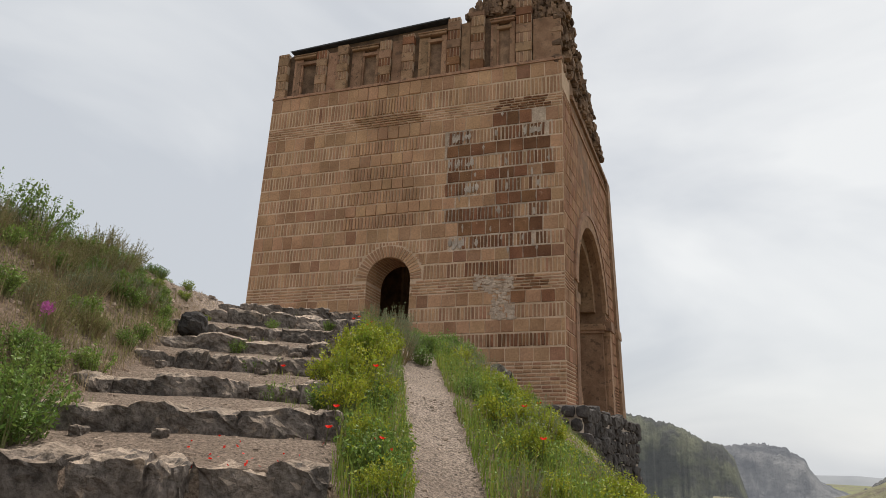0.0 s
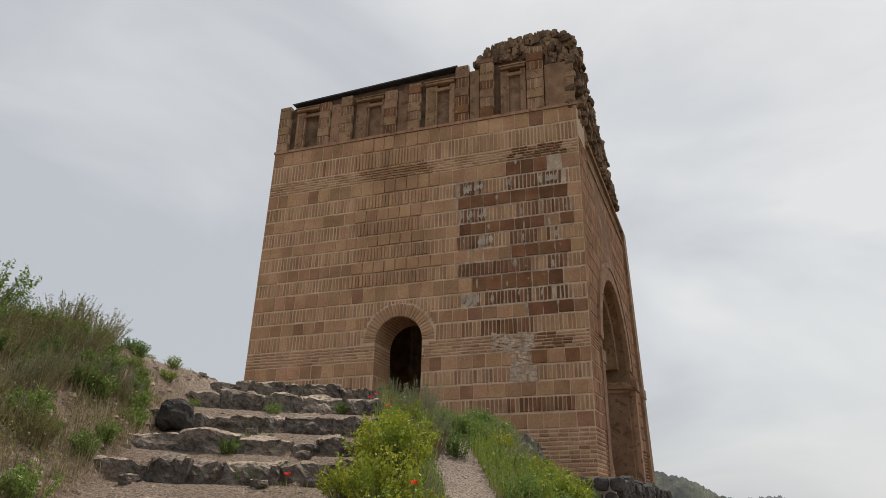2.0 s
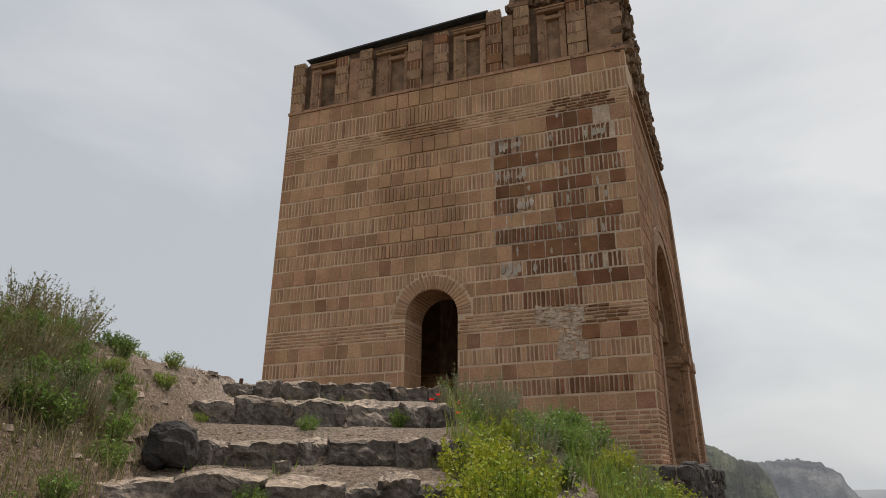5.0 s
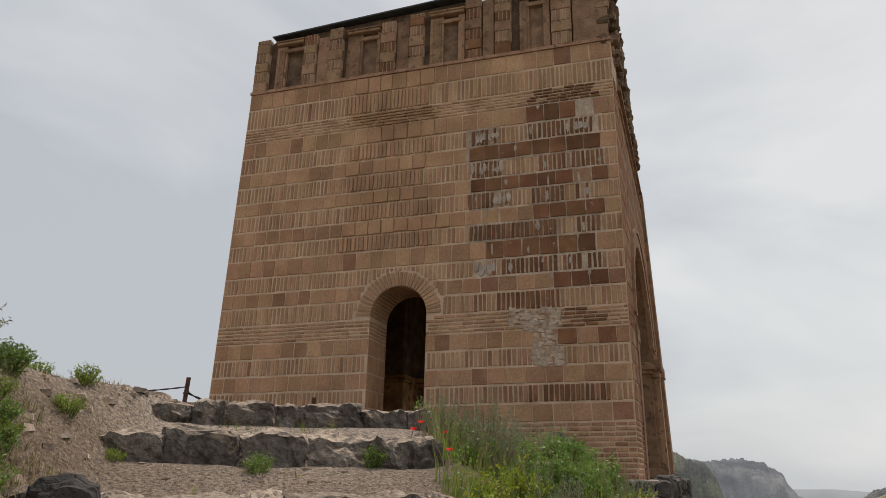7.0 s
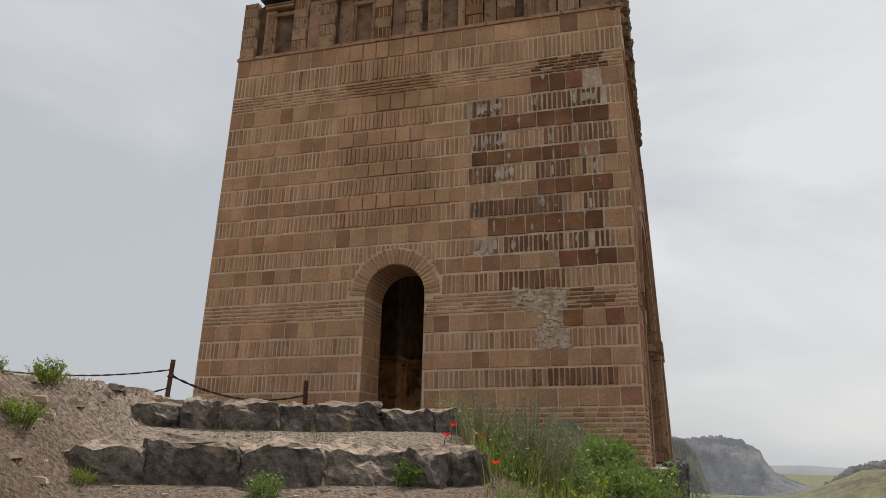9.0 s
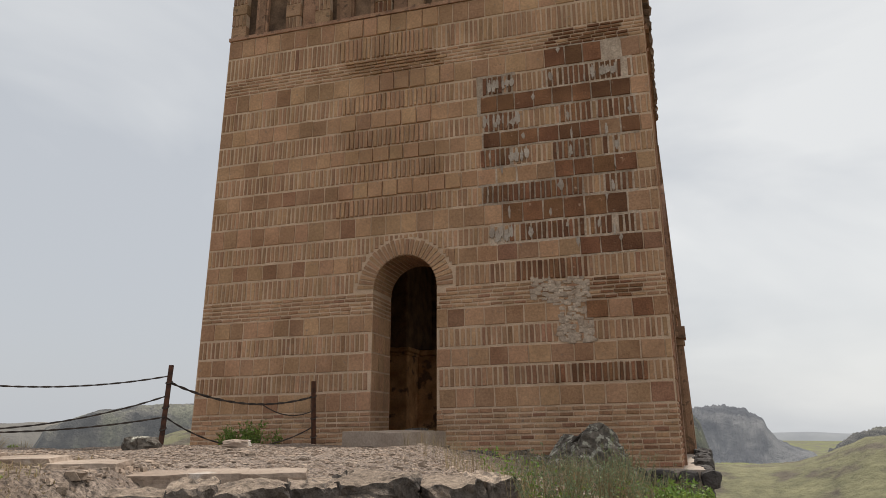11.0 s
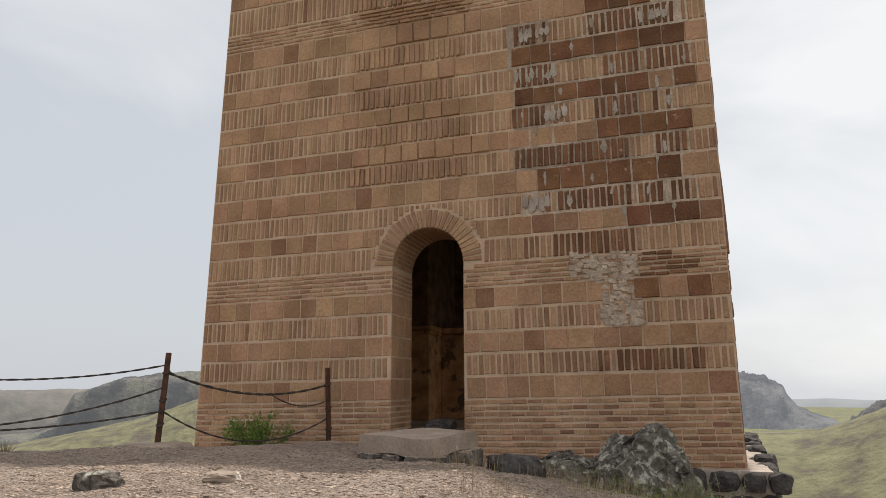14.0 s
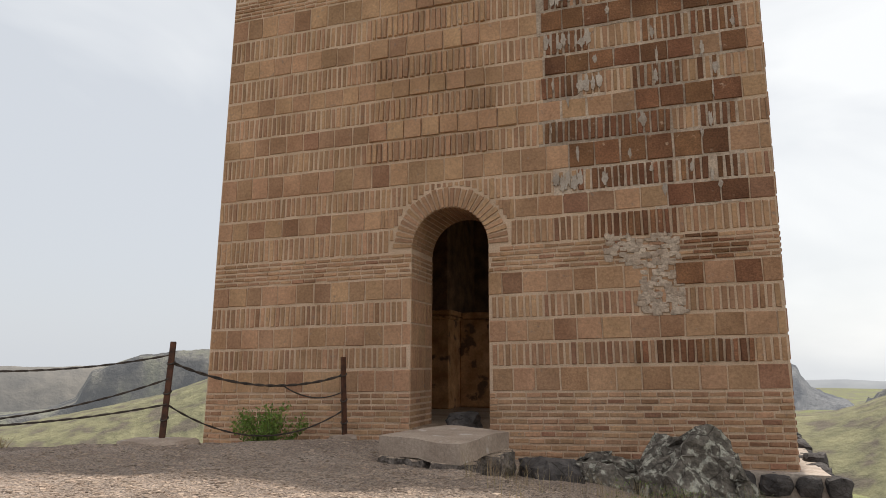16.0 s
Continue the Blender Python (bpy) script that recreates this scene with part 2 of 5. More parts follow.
M_OLIVE = material("olive_leaf", [(0.3, (0.12, 0.13, 0.042)), (0.7, (0.245, 0.225, 0.085))], 1.6, vary=0.35, hue=0.025, bump=0, translucent=0.3, rough=0.65)
M_SAGE = material("sage_leaf", [(0.3, (0.13, 0.16, 0.09)), (0.7, (0.22, 0.25, 0.14))], 2.0, vary=0.3, bump=0, translucent=0.3, rough=0.7)
M_DRY = material("dry_stalk", [(0.3, (0.25, 0.19, 0.10)), (0.7, (0.42, 0.33, 0.20))], 3.0, vary=0.3, hue=0.02, bump=0, translucent=0.25)
M_STEM = material("green_stem", [(0.3, (0.09, 0.11, 0.04)), (0.7, (0.16, 0.17, 0.07))], 3.0, vary=0.2, bump=0)
M_POPPY = material("poppy_petal", [(0.3, (0.62, 0.015, 0.01)), (0.7, (0.80, 0.04, 0.02))], 9.0, vary=0.2, bump=0, translucent=0.4, rough=0.5)
M_PINK = material("thistle_flower", [(0.3, (0.40, 0.09, 0.30)), (0.7, (0.55, 0.17, 0.42))], 9.0, vary=0.2, bump=0, translucent=0.3)


def ground_material():
    """Soil, greener and browner with distance from the hilltop: a meadow on the slopes, bare gravel on the trodden top."""
    m = material("hill_ground", [(0.28, (0.24, 0.182, 0.145)), (0.5, (0.33, 0.258, 0.208)), (0.75, (0.42, 0.335, 0.275))], 1.4, bump=1.0, bump_scale=42, fine=0.85, depth=0.045,
                 spots=((0.14, 0.112, 0.095), 44.0, 0.55))
    t = m.node_tree
    hsv = [n for n in t.nodes if n.bl_idname == "ShaderNodeHueSaturation"][0]
    geo = [n for n in t.nodes if n.bl_idname == "ShaderNodeNewGeometry"][0]
    at = t.nodes.new("ShaderNodeAttribute")
    at.attribute_name = "meadow"
    nz = t.nodes.new("ShaderNodeTexNoise")
    nz.inputs["Scale"].default_value, nz.inputs["Detail"].default_value = 0.035, 9.0
    nz.inputs["Roughness"].default_value = 0.62
    t.links.new(geo.outputs["Position"], nz.inputs["Vector"])
    ra = t.nodes.new("ShaderNodeValToRGB")
    el = ra.color_ramp.elements
    el[0].position, el[0].color = 0.41, (0.12, 0.105, 0.088, 1)
    el[1].position, el[1].color = 0.52, (0.145, 0.152, 0.066, 1)
    e2 = el.new(0.66)
    e2.color = (0.19, 0.195, 0.082, 1)
    t.links.new(nz.outputs["Fac"], ra.inputs["Fac"])
    mx = t.nodes.new("ShaderNodeMix")
    mx.data_type = "RGBA"
    t.links.new(at.outputs["Fac"], mx.inputs["Factor"])
    src = hsv.inputs["Color"].links[0].from_socket
    # humus under the plants
    hu = t.nodes.new("ShaderNodeAttribute")
    hu.attribute_name = "humus"
    me_ = t.nodes.new("ShaderNodeMix")
    me_.data_type = "RGBA"
    t.links.new(hu.outputs["Fac"], me_.inputs["Factor"])
    t.links.new(src, me_.inputs["A"])
    me_.inputs["B"].default_value = (0.15, 0.10, 0.065, 1)
    t.links.new(me_.outputs["Result"], mx.inputs["A"])
    t.links.new(ra.outputs[0], mx.inputs["B"])
    t.links.new(mx.outputs["Result"], hsv.inputs["Color"])
    return m


M_GROUND = ground_material()
# distant rock and slopes: air haze painted in as emission and greyed colour
M_HILL = material("near_hill", [(0.40, (0.045, 0.045, 0.04)), (0.5, (0.075, 0.078, 0.05)), (0.60, (0.115, 0.118, 0.07))], 0.05, detail=9, bump=1.0, depth=5, fine=0.45, bump_scale=0.22, haze_glow=(0.05, 0.053, 0.055))
M_MESA = material("far_cliff", [(0.42, (0.03, 0.03, 0.032)), (0.58, (0.13, 0.125, 0.118))], 0.014, detail=9, bump=1.0, depth=16, fine=0.4, bump_scale=0.07, haze_glow=(0.125, 0.132, 0.147))
M_BUTTE = material("butte_rock", [(0.40, (0.04, 0.038, 0.036)), (0.5, (0.115, 0.105, 0.088)), (0.60, (0.16, 0.155, 0.105))], 0.035, detail=10, bump=1.0, depth=7, fine=0.5, bump_scale=0.2, haze_glow=(0.085, 0.088, 0.093))
M_FAR = material("far_ridge", [(0.35, (0.09, 0.092, 0.098)), (0.65, (0.13, 0.13, 0.13))], 0.006, bump=0, fine=0.1, bump_scale=0.02, haze_glow=(0.22, 0.232, 0.245))

M_SLOPE = material("green_slope", [(0.40, (0.10, 0.08, 0.056)), (0.50, (0.14, 0.13, 0.068)), (0.64, (0.18, 0.166, 0.088))], 0.09, detail=9, bump=0.8, depth=2, fine=0.3, bump_scale=0.3, haze_glow=(0.022, 0.024, 0.024))
M_MOOR = material("moor_hill", [(0.38, (0.08, 0.072, 0.062)), (0.62, (0.14, 0.122, 0.098))], 0.012, detail=9, bump=0.6, depth=6, fine=0.25, bump_scale=0.06, haze_glow=(0.098, 0.101, 0.106))

# ---- mesh helpers ----
RNG = np.random.default_rng(7)


def mesh_object(name, verts, faces, mat, parent=None, label="", smooth=False):
    me = bpy.data.meshes.new(name)
    me.from_pydata([tuple(v) for v in verts], [], [tuple(f) for f in faces])
    me.materials.append(mat)
    me.update()
    if smooth:
        me.polygons.foreach_set("use_smooth", [True] * len(me.polygons))
    ob = new(name, me)
    ob.parent = parent
    if label:
        tagged(ob, label)
    return ob


def part(name, bm, mat, parent=None, label="", smooth=False):
    me = bpy.data.meshes.new(name)
    bm.to_mesh(me)
    bm.free()
    me.materials.append(mat)
    if smooth:
        me.polygons.foreach_set("use_smooth", [True] * len(me.polygons))
    ob = new(name, me)
    ob.parent = parent
    if label:
        tagged(ob, label)
    return ob


def prism(outline, y0, y1):
    """A bmesh: an outline in (x, z), pushed from y0 to y1."""
    bm = bmesh.new()
    a = [bm.verts.new((x, y0, z)) for x, z in outline]
    b = [bm.verts.new((x, y1, z)) for x, z in outline]
    bm.faces.new(a)
    bm.faces.new(b[::-1])
    n = len(a)
    for i in range(n):
        bm.faces.new((a[i], b[i], b[(i + 1) % n], a[(i + 1) % n]))
    bmesh.ops.recalc_face_normals(bm, faces=bm.faces)
    return bm


def box(bm, x0, x1, y0, y1, z0, z1, bevel=0.0):
    r = bmesh.ops.create_cube(bm, size=1.0)
    for v in r["verts"]:
        v.co = Vector(((x0 + x1) / 2 + v.co.x * (x1 - x0), (y0 + y1) / 2 + v.co.y * (y1 - y0), (z0 + z1) / 2 + v.co.z * (z1 - z0)))
    if bevel:
        es = list({e for v in r["verts"] for e in v.link_edges})
        bmesh.ops.bevel(bm, geom=es, offset=bevel, segments=1, affect="EDGES")
    return bm


def rock(bm, centre, size, turn=0.0, seed=0, cuts=3, flat=0.25, rough=0.3):
    """An angular boulder: a cut-up cube, rounded, faceted by noise; flat: how boxy it stays."""
    r = bmesh.ops.create_cube(bm, size=2.0)
    es = list({e for v in r["verts"] for e in v.link_edges})
    bmesh.ops.subdivide_edges(bm, edges=es, cuts=cuts, use_grid_fill=True)
    bm.verts.ensure_lookup_table()
    vs = list({v for v in bm.verts if v.is_valid and v.tag is False})
    rot = Matrix.Rotation(turn, 3, "Z")
    off = Vector((seed * 3.17, seed * 1.31, seed * 0.7))
    for v in vs:
        p = v.co.copy()
        q = p.normalized() * 1.15
        p = p.lerp(q, 1 - flat)
        p += Vector(noise.noise_vector(p * 1.1 + off)) * rough + Vector(noise.noise_vector(p * 2.7 + off)) * rough * 0.45 + Vector(noise.noise_vector(p * 6.1 + off)) * rough * 0.28 + Vector(noise.noise_vector(p * 13.0 + off)) * rough * 0.14
        p = rot @ Vector((p.x * size[0] / 2, p.y * size[1] / 2, p.z * size[2] / 2))
        v.co = p + Vector(centre)
        v.tag = True
    return bm


def tube(points, radius, mat, name, parent=None, label=""):
    cu = bpy.data.curves.new(name, "CURVE")
    cu.dimensions, cu.bevel_depth, cu.bevel_resolution = "3D", radius, 2
    sp = cu.splines.new("POLY")
    sp.points.add(len(points) - 1)
    for p, c in zip(sp.points, points):
        p.co = (*c, 1)
    cu.materials.append(mat)
    ob = new(name, cu)
    ob.parent = parent
    if label:
        tagged(ob, label)
    return ob


# ---- the shape of the ground ----
AX, EX = (-0.53, 0.85), (0.85, 0.53)             # up the stairs; along their edges
STEPS = [(-14.0, -1.43), (-13.0, -1.12), (-12.1, -0.87), (-11.15, -0.53), (-10.5, -0.31), (-9.85, -0.08), (-8.93, 0.28), (-8.12, 0.52)]
PROF = ([-40, -20, -15.0, -8.12, -6.5, -4.0, -1.5, 1.5, 2.5, 4.5, 6.0, 10.0], [-9.0, -3.7, -1.95, 0.50, 0.58, 0.57, 0.48, 0.42, 0.33, 0.03, -0.12, -0.5])


def su(x, y):
    return AX[0] * x + AX[1] * y, EX[0] * x + EX[1] * y


def xy(s, u):
    d = AX[0] * EX[1] - AX[1] * EX[0]
    return (s * EX[1] - u * AX[1]) / d, (AX[0] * u - EX[0] * s) / d


def smooth(a, b, v):
    k = np.clip((v - a) / (b - a), 0, 1)
    return k * k * (3 - 2 * k)


def stair_mid(s):
    return -8.35 + (s + 14) * 0.115


def bumps(x, y):
    return (0.035 * np.sin(x * 1.7 + 0.6 * np.sin(y * 1.3)) * np.sin(y * 1.9 + 1.0) + 0.018 * np.sin(x * 4.1 + y * 2.2) * np.sin(y * 5.3 - x)
            + 0.010 * np.sin(x * 9.3 + 2 * np.sin(y * 7)) * np.sin(y * 11.1 + x * 3))


def height(x, y):
    """The height of the ground at x, y (arrays)."""
    x, y = np.asarray(x, float), np.asarray(y, float)
    s, u = su(x, y)
    base = np.interp(s, *PROF)
    mid = stair_mid(s)
    # stair strip: level treads between risers
    tread = np.full_like(s, -1.95)
    for i_, (s_, z_) in enumerate(STEPS):
        s2, z2 = STEPS[i_ + 1] if i_ + 1 < len(STEPS) else (s_ + 1.0, z_ + 0.03)
        tread = np.where(s > s_ + 0.10, z_ - 0.03 + 0.58 * (z2 - z_) * smooth(s_ + 0.15, s2 + 0.05, s), tread)
    inside = (1 - smooth(0.85, 1.10, np.abs(u - mid))) * (1 - smooth(-7.6, -7.0, s)) * smooth(-14.6, -14.1, s)
    g = base - 0.06 * (s < -8)
    # bank on the left, up to a shelf
    r = (mid - 0.95) - u
    shelf = 0.62 - 0.10 * smooth(-8.3, -4.0, s) - 0.5 * smooth(0, 7, s) + 0.25 * smooth(-9.5, -12.0, s) + 0.3 * smooth(-10.5, -14.0, s)
    bank = np.where(r > 0, np.minimum(0.62 * r + 0.10 * r * r, np.maximum(shelf - g, 0)), 0)
    g = g + bank * (1 - smooth(-6.5, -3.0, s))
    # fall to the right
    d = np.maximum(u + 7.0 - 1.2 * smooth(-6, -3, s), 0)
    g = g - 0.21 * d - 0.40 * np.maximum(d - 5.0, 0) - 0.5 * np.maximum(d - 1.5, 0) * (1 - smooth(-9.5, -6, s))
    g = g - 0.55 * np.maximum(x + 0.3, 0) * smooth(-10, -7, s)
    # footpath, a shallow groove
    pc = -6.55 + 0.13 * (s + 13)
    g = g - 0.05 * np.exp(-((u - pc) / 0.28) ** 2) * (s < -6.5)
    g = g * (1 - inside) + tread * inside
    g = g + bumps(x, y) * (1 - 0.6 * inside)
    # a hollow round the slab before the door
    g = g - 0.15 * np.exp(-((x + 4.4) ** 2 + (y + 3.6) ** 2) / 2.2)
    # the hilltop breaks off beyond the rope fence
    off = np.maximum(0.707 * (y + 2.75) - 0.707 * (x + 9.5), 0) * smooth(-8.6, -10.2, x)
    g = g - 0.75 * off * smooth(0.0, 1.2, off)
    # far ground falls away round the hilltop
    dist = np.hypot(x + 4, y + 3)
    k = smooth(17, 34, dist)
    hill = -2.5 - 0.16 * np.maximum(dist - 14, 0) + np.minimum(dist / 60, 3.0) * (np.sin(x * 0.045 + 1.2) * np.cos(y * 0.038) + 0.5 * np.sin(x * 0.11 + y * 0.09))
    hill = np.maximum(hill, -75)
    return g * (1 - k) + hill * k


def h1(x, y):
    return float(height(np.array([x]), np.array([y]))[0])


def grid_axis(a, b, step, reach):
    mid = list(np.arange(a, b + 1e-6, step))
    lo, hi, d = [], [], step
    while (mid[-1] + sum(hi)) < reach:
        d *= 1.13
        hi.append(d)
    right = mid[-1] + np.cumsum(hi)
    left = mid[0] - np.cumsum(hi)
    return np.array(list(left[::-1]) + mid + list(right))


gx, gy = grid_axis(-12.0, 5.0, 0.085, 4200), grid_axis(-19.5, 0.5, 0.085, 4200)
GX, GY = np.meshgrid(gx, gy)
GZ = height(GX, GY)
ny_, nx_ = GX.shape
idx = np.arange(nx_ * ny_).reshape(ny_, nx_)
quads = np.stack([idx[:-1, :-1], idx[:-1, 1:], idx[1:, 1:], idx[1:, :-1]], -1).reshape(-1, 4)
g_me = bpy.data.meshes.new("ground")
g_me.vertices.add(nx_ * ny_)
g_me.vertices.foreach_set("co", np.stack([GX, GY, GZ], -1).astype(np.float32).ravel())
g_me.loops.add(quads.size)
g_me.loops.foreach_set("vertex_index", quads.astype(np.int32).ravel())
g_me.polygons.add(len(quads))
g_me.polygons.foreach_set("loop_start", np.arange(0, quads.size, 4, dtype=np.int32))
g_me.polygons.foreach_set("use_smooth", np.ones(len(quads), bool))
g_me.update(calc_edges=True)
g_me.materials.append(M_GROUND)
meadow = g_me.attributes.new("meadow", "FLOAT", "POINT")
meadow.data.foreach_set("value", smooth(16, 40, np.hypot(GX + 4, GY + 3)).astype(np.float32).ravel())
g_s, g_u = su(GX, GY)
g_m = stair_mid(g_s)
rich = np.maximum(smooth(0.0, 0.5, (g_m - 1.0) - g_u) * (1 - 0.6 * smooth(-10.0, -8.4, g_s)) * (1 - smooth(-7.0, -5.0, g_s)),
                  smooth(0.9, 1.1, g_u - g_m) * smooth(0.2, 0.34, np.abs(g_u - (-6.55 + 0.13 * (g_s + 13)))) * (1 - smooth(-8.5, -6.5, g_s - 2.5 * smooth(-5.5, -3.5, g_u))))
trodden = np.maximum(0.78 * (1 - smooth(0.20, 0.32, np.abs(g_u - (-6.55 + 0.13 * (g_s + 13))))), 0.24 * (1 - smooth(0.85, 1.1, np.abs(g_u - g_m))))
humus = g_me.attributes.new("humus", "FLOAT", "POINT")
humus.data.foreach_set("value", np.maximum(0.85 * rich, 0.76 * (1 - smooth(-9.5, -7.8, g_s)) * (np.hypot(GX, GY + 12) < 25) * (1 - trodden)).astype(np.float32).ravel())
ground = tagged(new("ground", g_me), "bare stony hilltop of pale gravelly soil with green slopes beyond", "ground", kind="structure")


# ---- distant hills ----
def hills(name, az, tops, near, deep, mat, label, foot=-70.0, cliff=0.35, rugged=0.12, cut=0.18):
    """A hill range: bearings (degrees from +y) and the heights of its crest there, at a distance."""
    n, m = 280, 60
    vs, fs = [], []
    for j in range(m):
        f = j / (m - 1)
        for i in range(n):
            a_ = az[0] + (az[-1] - az[0]) * i / (n - 1)
            top = float(np.interp(a_, az, tops))
            rad = near + deep * f
            p = Vector((math.sin(radians(a_)) * rad, -9 + math.cos(radians(a_)) * rad, 0))
            nz = noise.fractal(p / (near * 0.09), 0.9, 2.1, 6)
            nz2 = noise.fractal(p / (near * 0.02), 0.8, 2.1, 5)
            rise = min(1.0, (f / 0.55)) if f < 0.55 else 1 - (f - 0.55) * 0.8
            shape = smooth(0.0, 1.0, rise) * (1 - cliff) + cliff * smooth(0.45, 0.75, rise)
            gully = abs(noise.noise(Vector((a_ * 2.3 * near / 430, top * 0.02, f * 1.5)))) + 0.5 * abs(noise.noise(Vector((a_ * 6.1 * near / 430, 3.0, f * 4))))
            z = foot - gully * cut * (top - foot) * (1 - abs(2 * min(rise, 1.0) - 1.2)) + (top - foot) * float(shape) + (nz * rugged + nz2 * rugged * 0.35) * (top - foot) * 0.5 * (0.25 + (1 - rise))
            vs.append((p.x, p.y, z))
    for j in range(m - 1):
        for i in range(n - 1):
            k = j * n + i
            fs.append((k, k + 1, k + n + 1, k + n))
    return tagged(mesh_object(name, vs, fs, mat, smooth=True), label, "hill", kind="structure")


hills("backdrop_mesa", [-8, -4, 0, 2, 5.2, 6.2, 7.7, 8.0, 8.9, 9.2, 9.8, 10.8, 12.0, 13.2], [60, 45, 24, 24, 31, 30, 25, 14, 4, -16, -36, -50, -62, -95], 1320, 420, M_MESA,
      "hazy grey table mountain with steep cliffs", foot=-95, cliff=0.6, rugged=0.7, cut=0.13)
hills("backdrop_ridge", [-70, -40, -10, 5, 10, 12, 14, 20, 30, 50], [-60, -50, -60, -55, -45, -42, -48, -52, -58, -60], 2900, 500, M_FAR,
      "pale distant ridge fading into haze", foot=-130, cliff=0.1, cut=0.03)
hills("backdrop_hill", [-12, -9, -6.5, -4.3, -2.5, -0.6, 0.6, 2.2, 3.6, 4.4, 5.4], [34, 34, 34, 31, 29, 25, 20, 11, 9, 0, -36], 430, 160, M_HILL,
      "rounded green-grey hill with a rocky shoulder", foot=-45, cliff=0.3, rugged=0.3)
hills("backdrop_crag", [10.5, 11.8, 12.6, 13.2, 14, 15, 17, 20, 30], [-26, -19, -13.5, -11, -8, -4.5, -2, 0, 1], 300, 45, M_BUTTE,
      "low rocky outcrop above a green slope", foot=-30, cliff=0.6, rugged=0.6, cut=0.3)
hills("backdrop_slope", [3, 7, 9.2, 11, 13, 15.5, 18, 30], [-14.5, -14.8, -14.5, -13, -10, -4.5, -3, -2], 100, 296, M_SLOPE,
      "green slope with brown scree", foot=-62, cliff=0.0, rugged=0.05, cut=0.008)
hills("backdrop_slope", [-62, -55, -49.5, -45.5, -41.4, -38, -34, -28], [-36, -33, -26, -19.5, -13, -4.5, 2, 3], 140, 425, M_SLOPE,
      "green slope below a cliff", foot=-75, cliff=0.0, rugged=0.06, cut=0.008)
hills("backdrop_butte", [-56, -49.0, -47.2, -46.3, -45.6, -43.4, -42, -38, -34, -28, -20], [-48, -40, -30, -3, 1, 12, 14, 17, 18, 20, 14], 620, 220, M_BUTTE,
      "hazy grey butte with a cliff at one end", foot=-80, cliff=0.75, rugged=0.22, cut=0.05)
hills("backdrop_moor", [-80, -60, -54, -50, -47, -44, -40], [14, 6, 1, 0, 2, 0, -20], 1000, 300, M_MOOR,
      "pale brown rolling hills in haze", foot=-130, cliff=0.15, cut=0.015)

# ---- the tower ----
DOOR_L, DOOR_R, DOOR_SPRING = -6.43, -4.89, 3.80
DOOR_C, DOOR_RAD = (DOOR_L + DOOR_R) / 2, (DOOR_R - DOOR_L) / 2
WALL_TOP, FRIEZE_TOP, FOOT = 10.95, 12.95, -2.6
DEEP, THICK = 9.5, 1.2
SKEW = 0.0885                              # the side wall runs out this much per metre


def left_edge(z):
    return -10.98 + 0.0145 * z


def course(zl, x):
    """Height of a bed joint at x, from its height near the left end: the beds dip a little to the left, less so higher up."""
    return zl + 0.023 * (1 - zl / 11.0) * (x + 8.6)


arch = [(DOOR_C - DOOR_RAD * math.cos(a), DOOR_SPRING + DOOR_RAD * math.sin(a)) for a in np.linspace(0, math.pi, 25)]
outline = [(left_edge(FOOT), FOOT), (DOOR_L, FOOT), *arch, (DOOR_R, FOOT), (0, FOOT), (0, WALL_TOP), (left_edge(WALL_TOP), WALL_TOP)]
wall_front = tagged(part("wall_front", prism(outline, 0.0, THICK), M_MORTAR), "tan brick tower wall with an arched doorway, patterned courses", "wall", kind="structure")


def along(v, z=0.0, out=0.0):
    """Point v metres along the side wall from the front corner, out metres proud of it."""
    return Vector((v * SKEW + out - 0.0036 * v * max(z, 0.0), v, z))


# side wall with a tall arch
A0, A1, A_SPRING = 1.75, 6.75, 3.9
a_c, a_r = (A0 + A1) / 2, (A1 - A0) / 2
bow = [(a_c - a_r * math.cos(a), A_SPRING + a_r * 1.02 * math.sin(a)) for a in np.linspace(0, math.pi, 29)]


def side_prism(outline, out0, out1):
    bm = prism(outline, 0.0, 1.0)
    for v in bm.verts:
        v.co = along(v.co.x, v.co.z, out0 if v.co.y < 0.5 else out1)
    bmesh.ops.recalc_face_normals(bm, faces=bm.faces)
    return bm


SIDE_TOP = 10.6
side_outline = [(THICK + 0.003, FOOT), (A0, FOOT), *bow, (A1, FOOT), (DEEP, FOOT), (DEEP - 0.2, SIDE_TOP), (THICK + 0.003, SIDE_TOP + 0.3)]
# darker weathered brick than the front, with this face's shade in its colour
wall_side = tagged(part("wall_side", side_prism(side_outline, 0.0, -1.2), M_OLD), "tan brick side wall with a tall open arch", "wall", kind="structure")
tagged(part("wall_return", side_prism([(0.003, FOOT), (THICK, FOOT), (THICK, WALL_TOP), (0.003, WALL_TOP)], 0.0, -0.5), M_MORTAR), "tan brick corner return of the tower", "wall", kind="structure")
# orders of the arch, stepped proud
def arch_ring(r0, r1, out0, out1, name, label):
    pts = [(a_c - r0 * math.cos(a), A_SPRING + r0 * 1.02 * math.sin(a)) for a in np.linspace(0, math.pi, 29)]
    pts += [(a_c - r1 * math.cos(a), A_SPRING + r1 * 1.02 * math.sin(a)) for a in np.linspace(math.pi, 0, 29)]
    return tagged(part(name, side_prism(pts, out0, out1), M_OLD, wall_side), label)


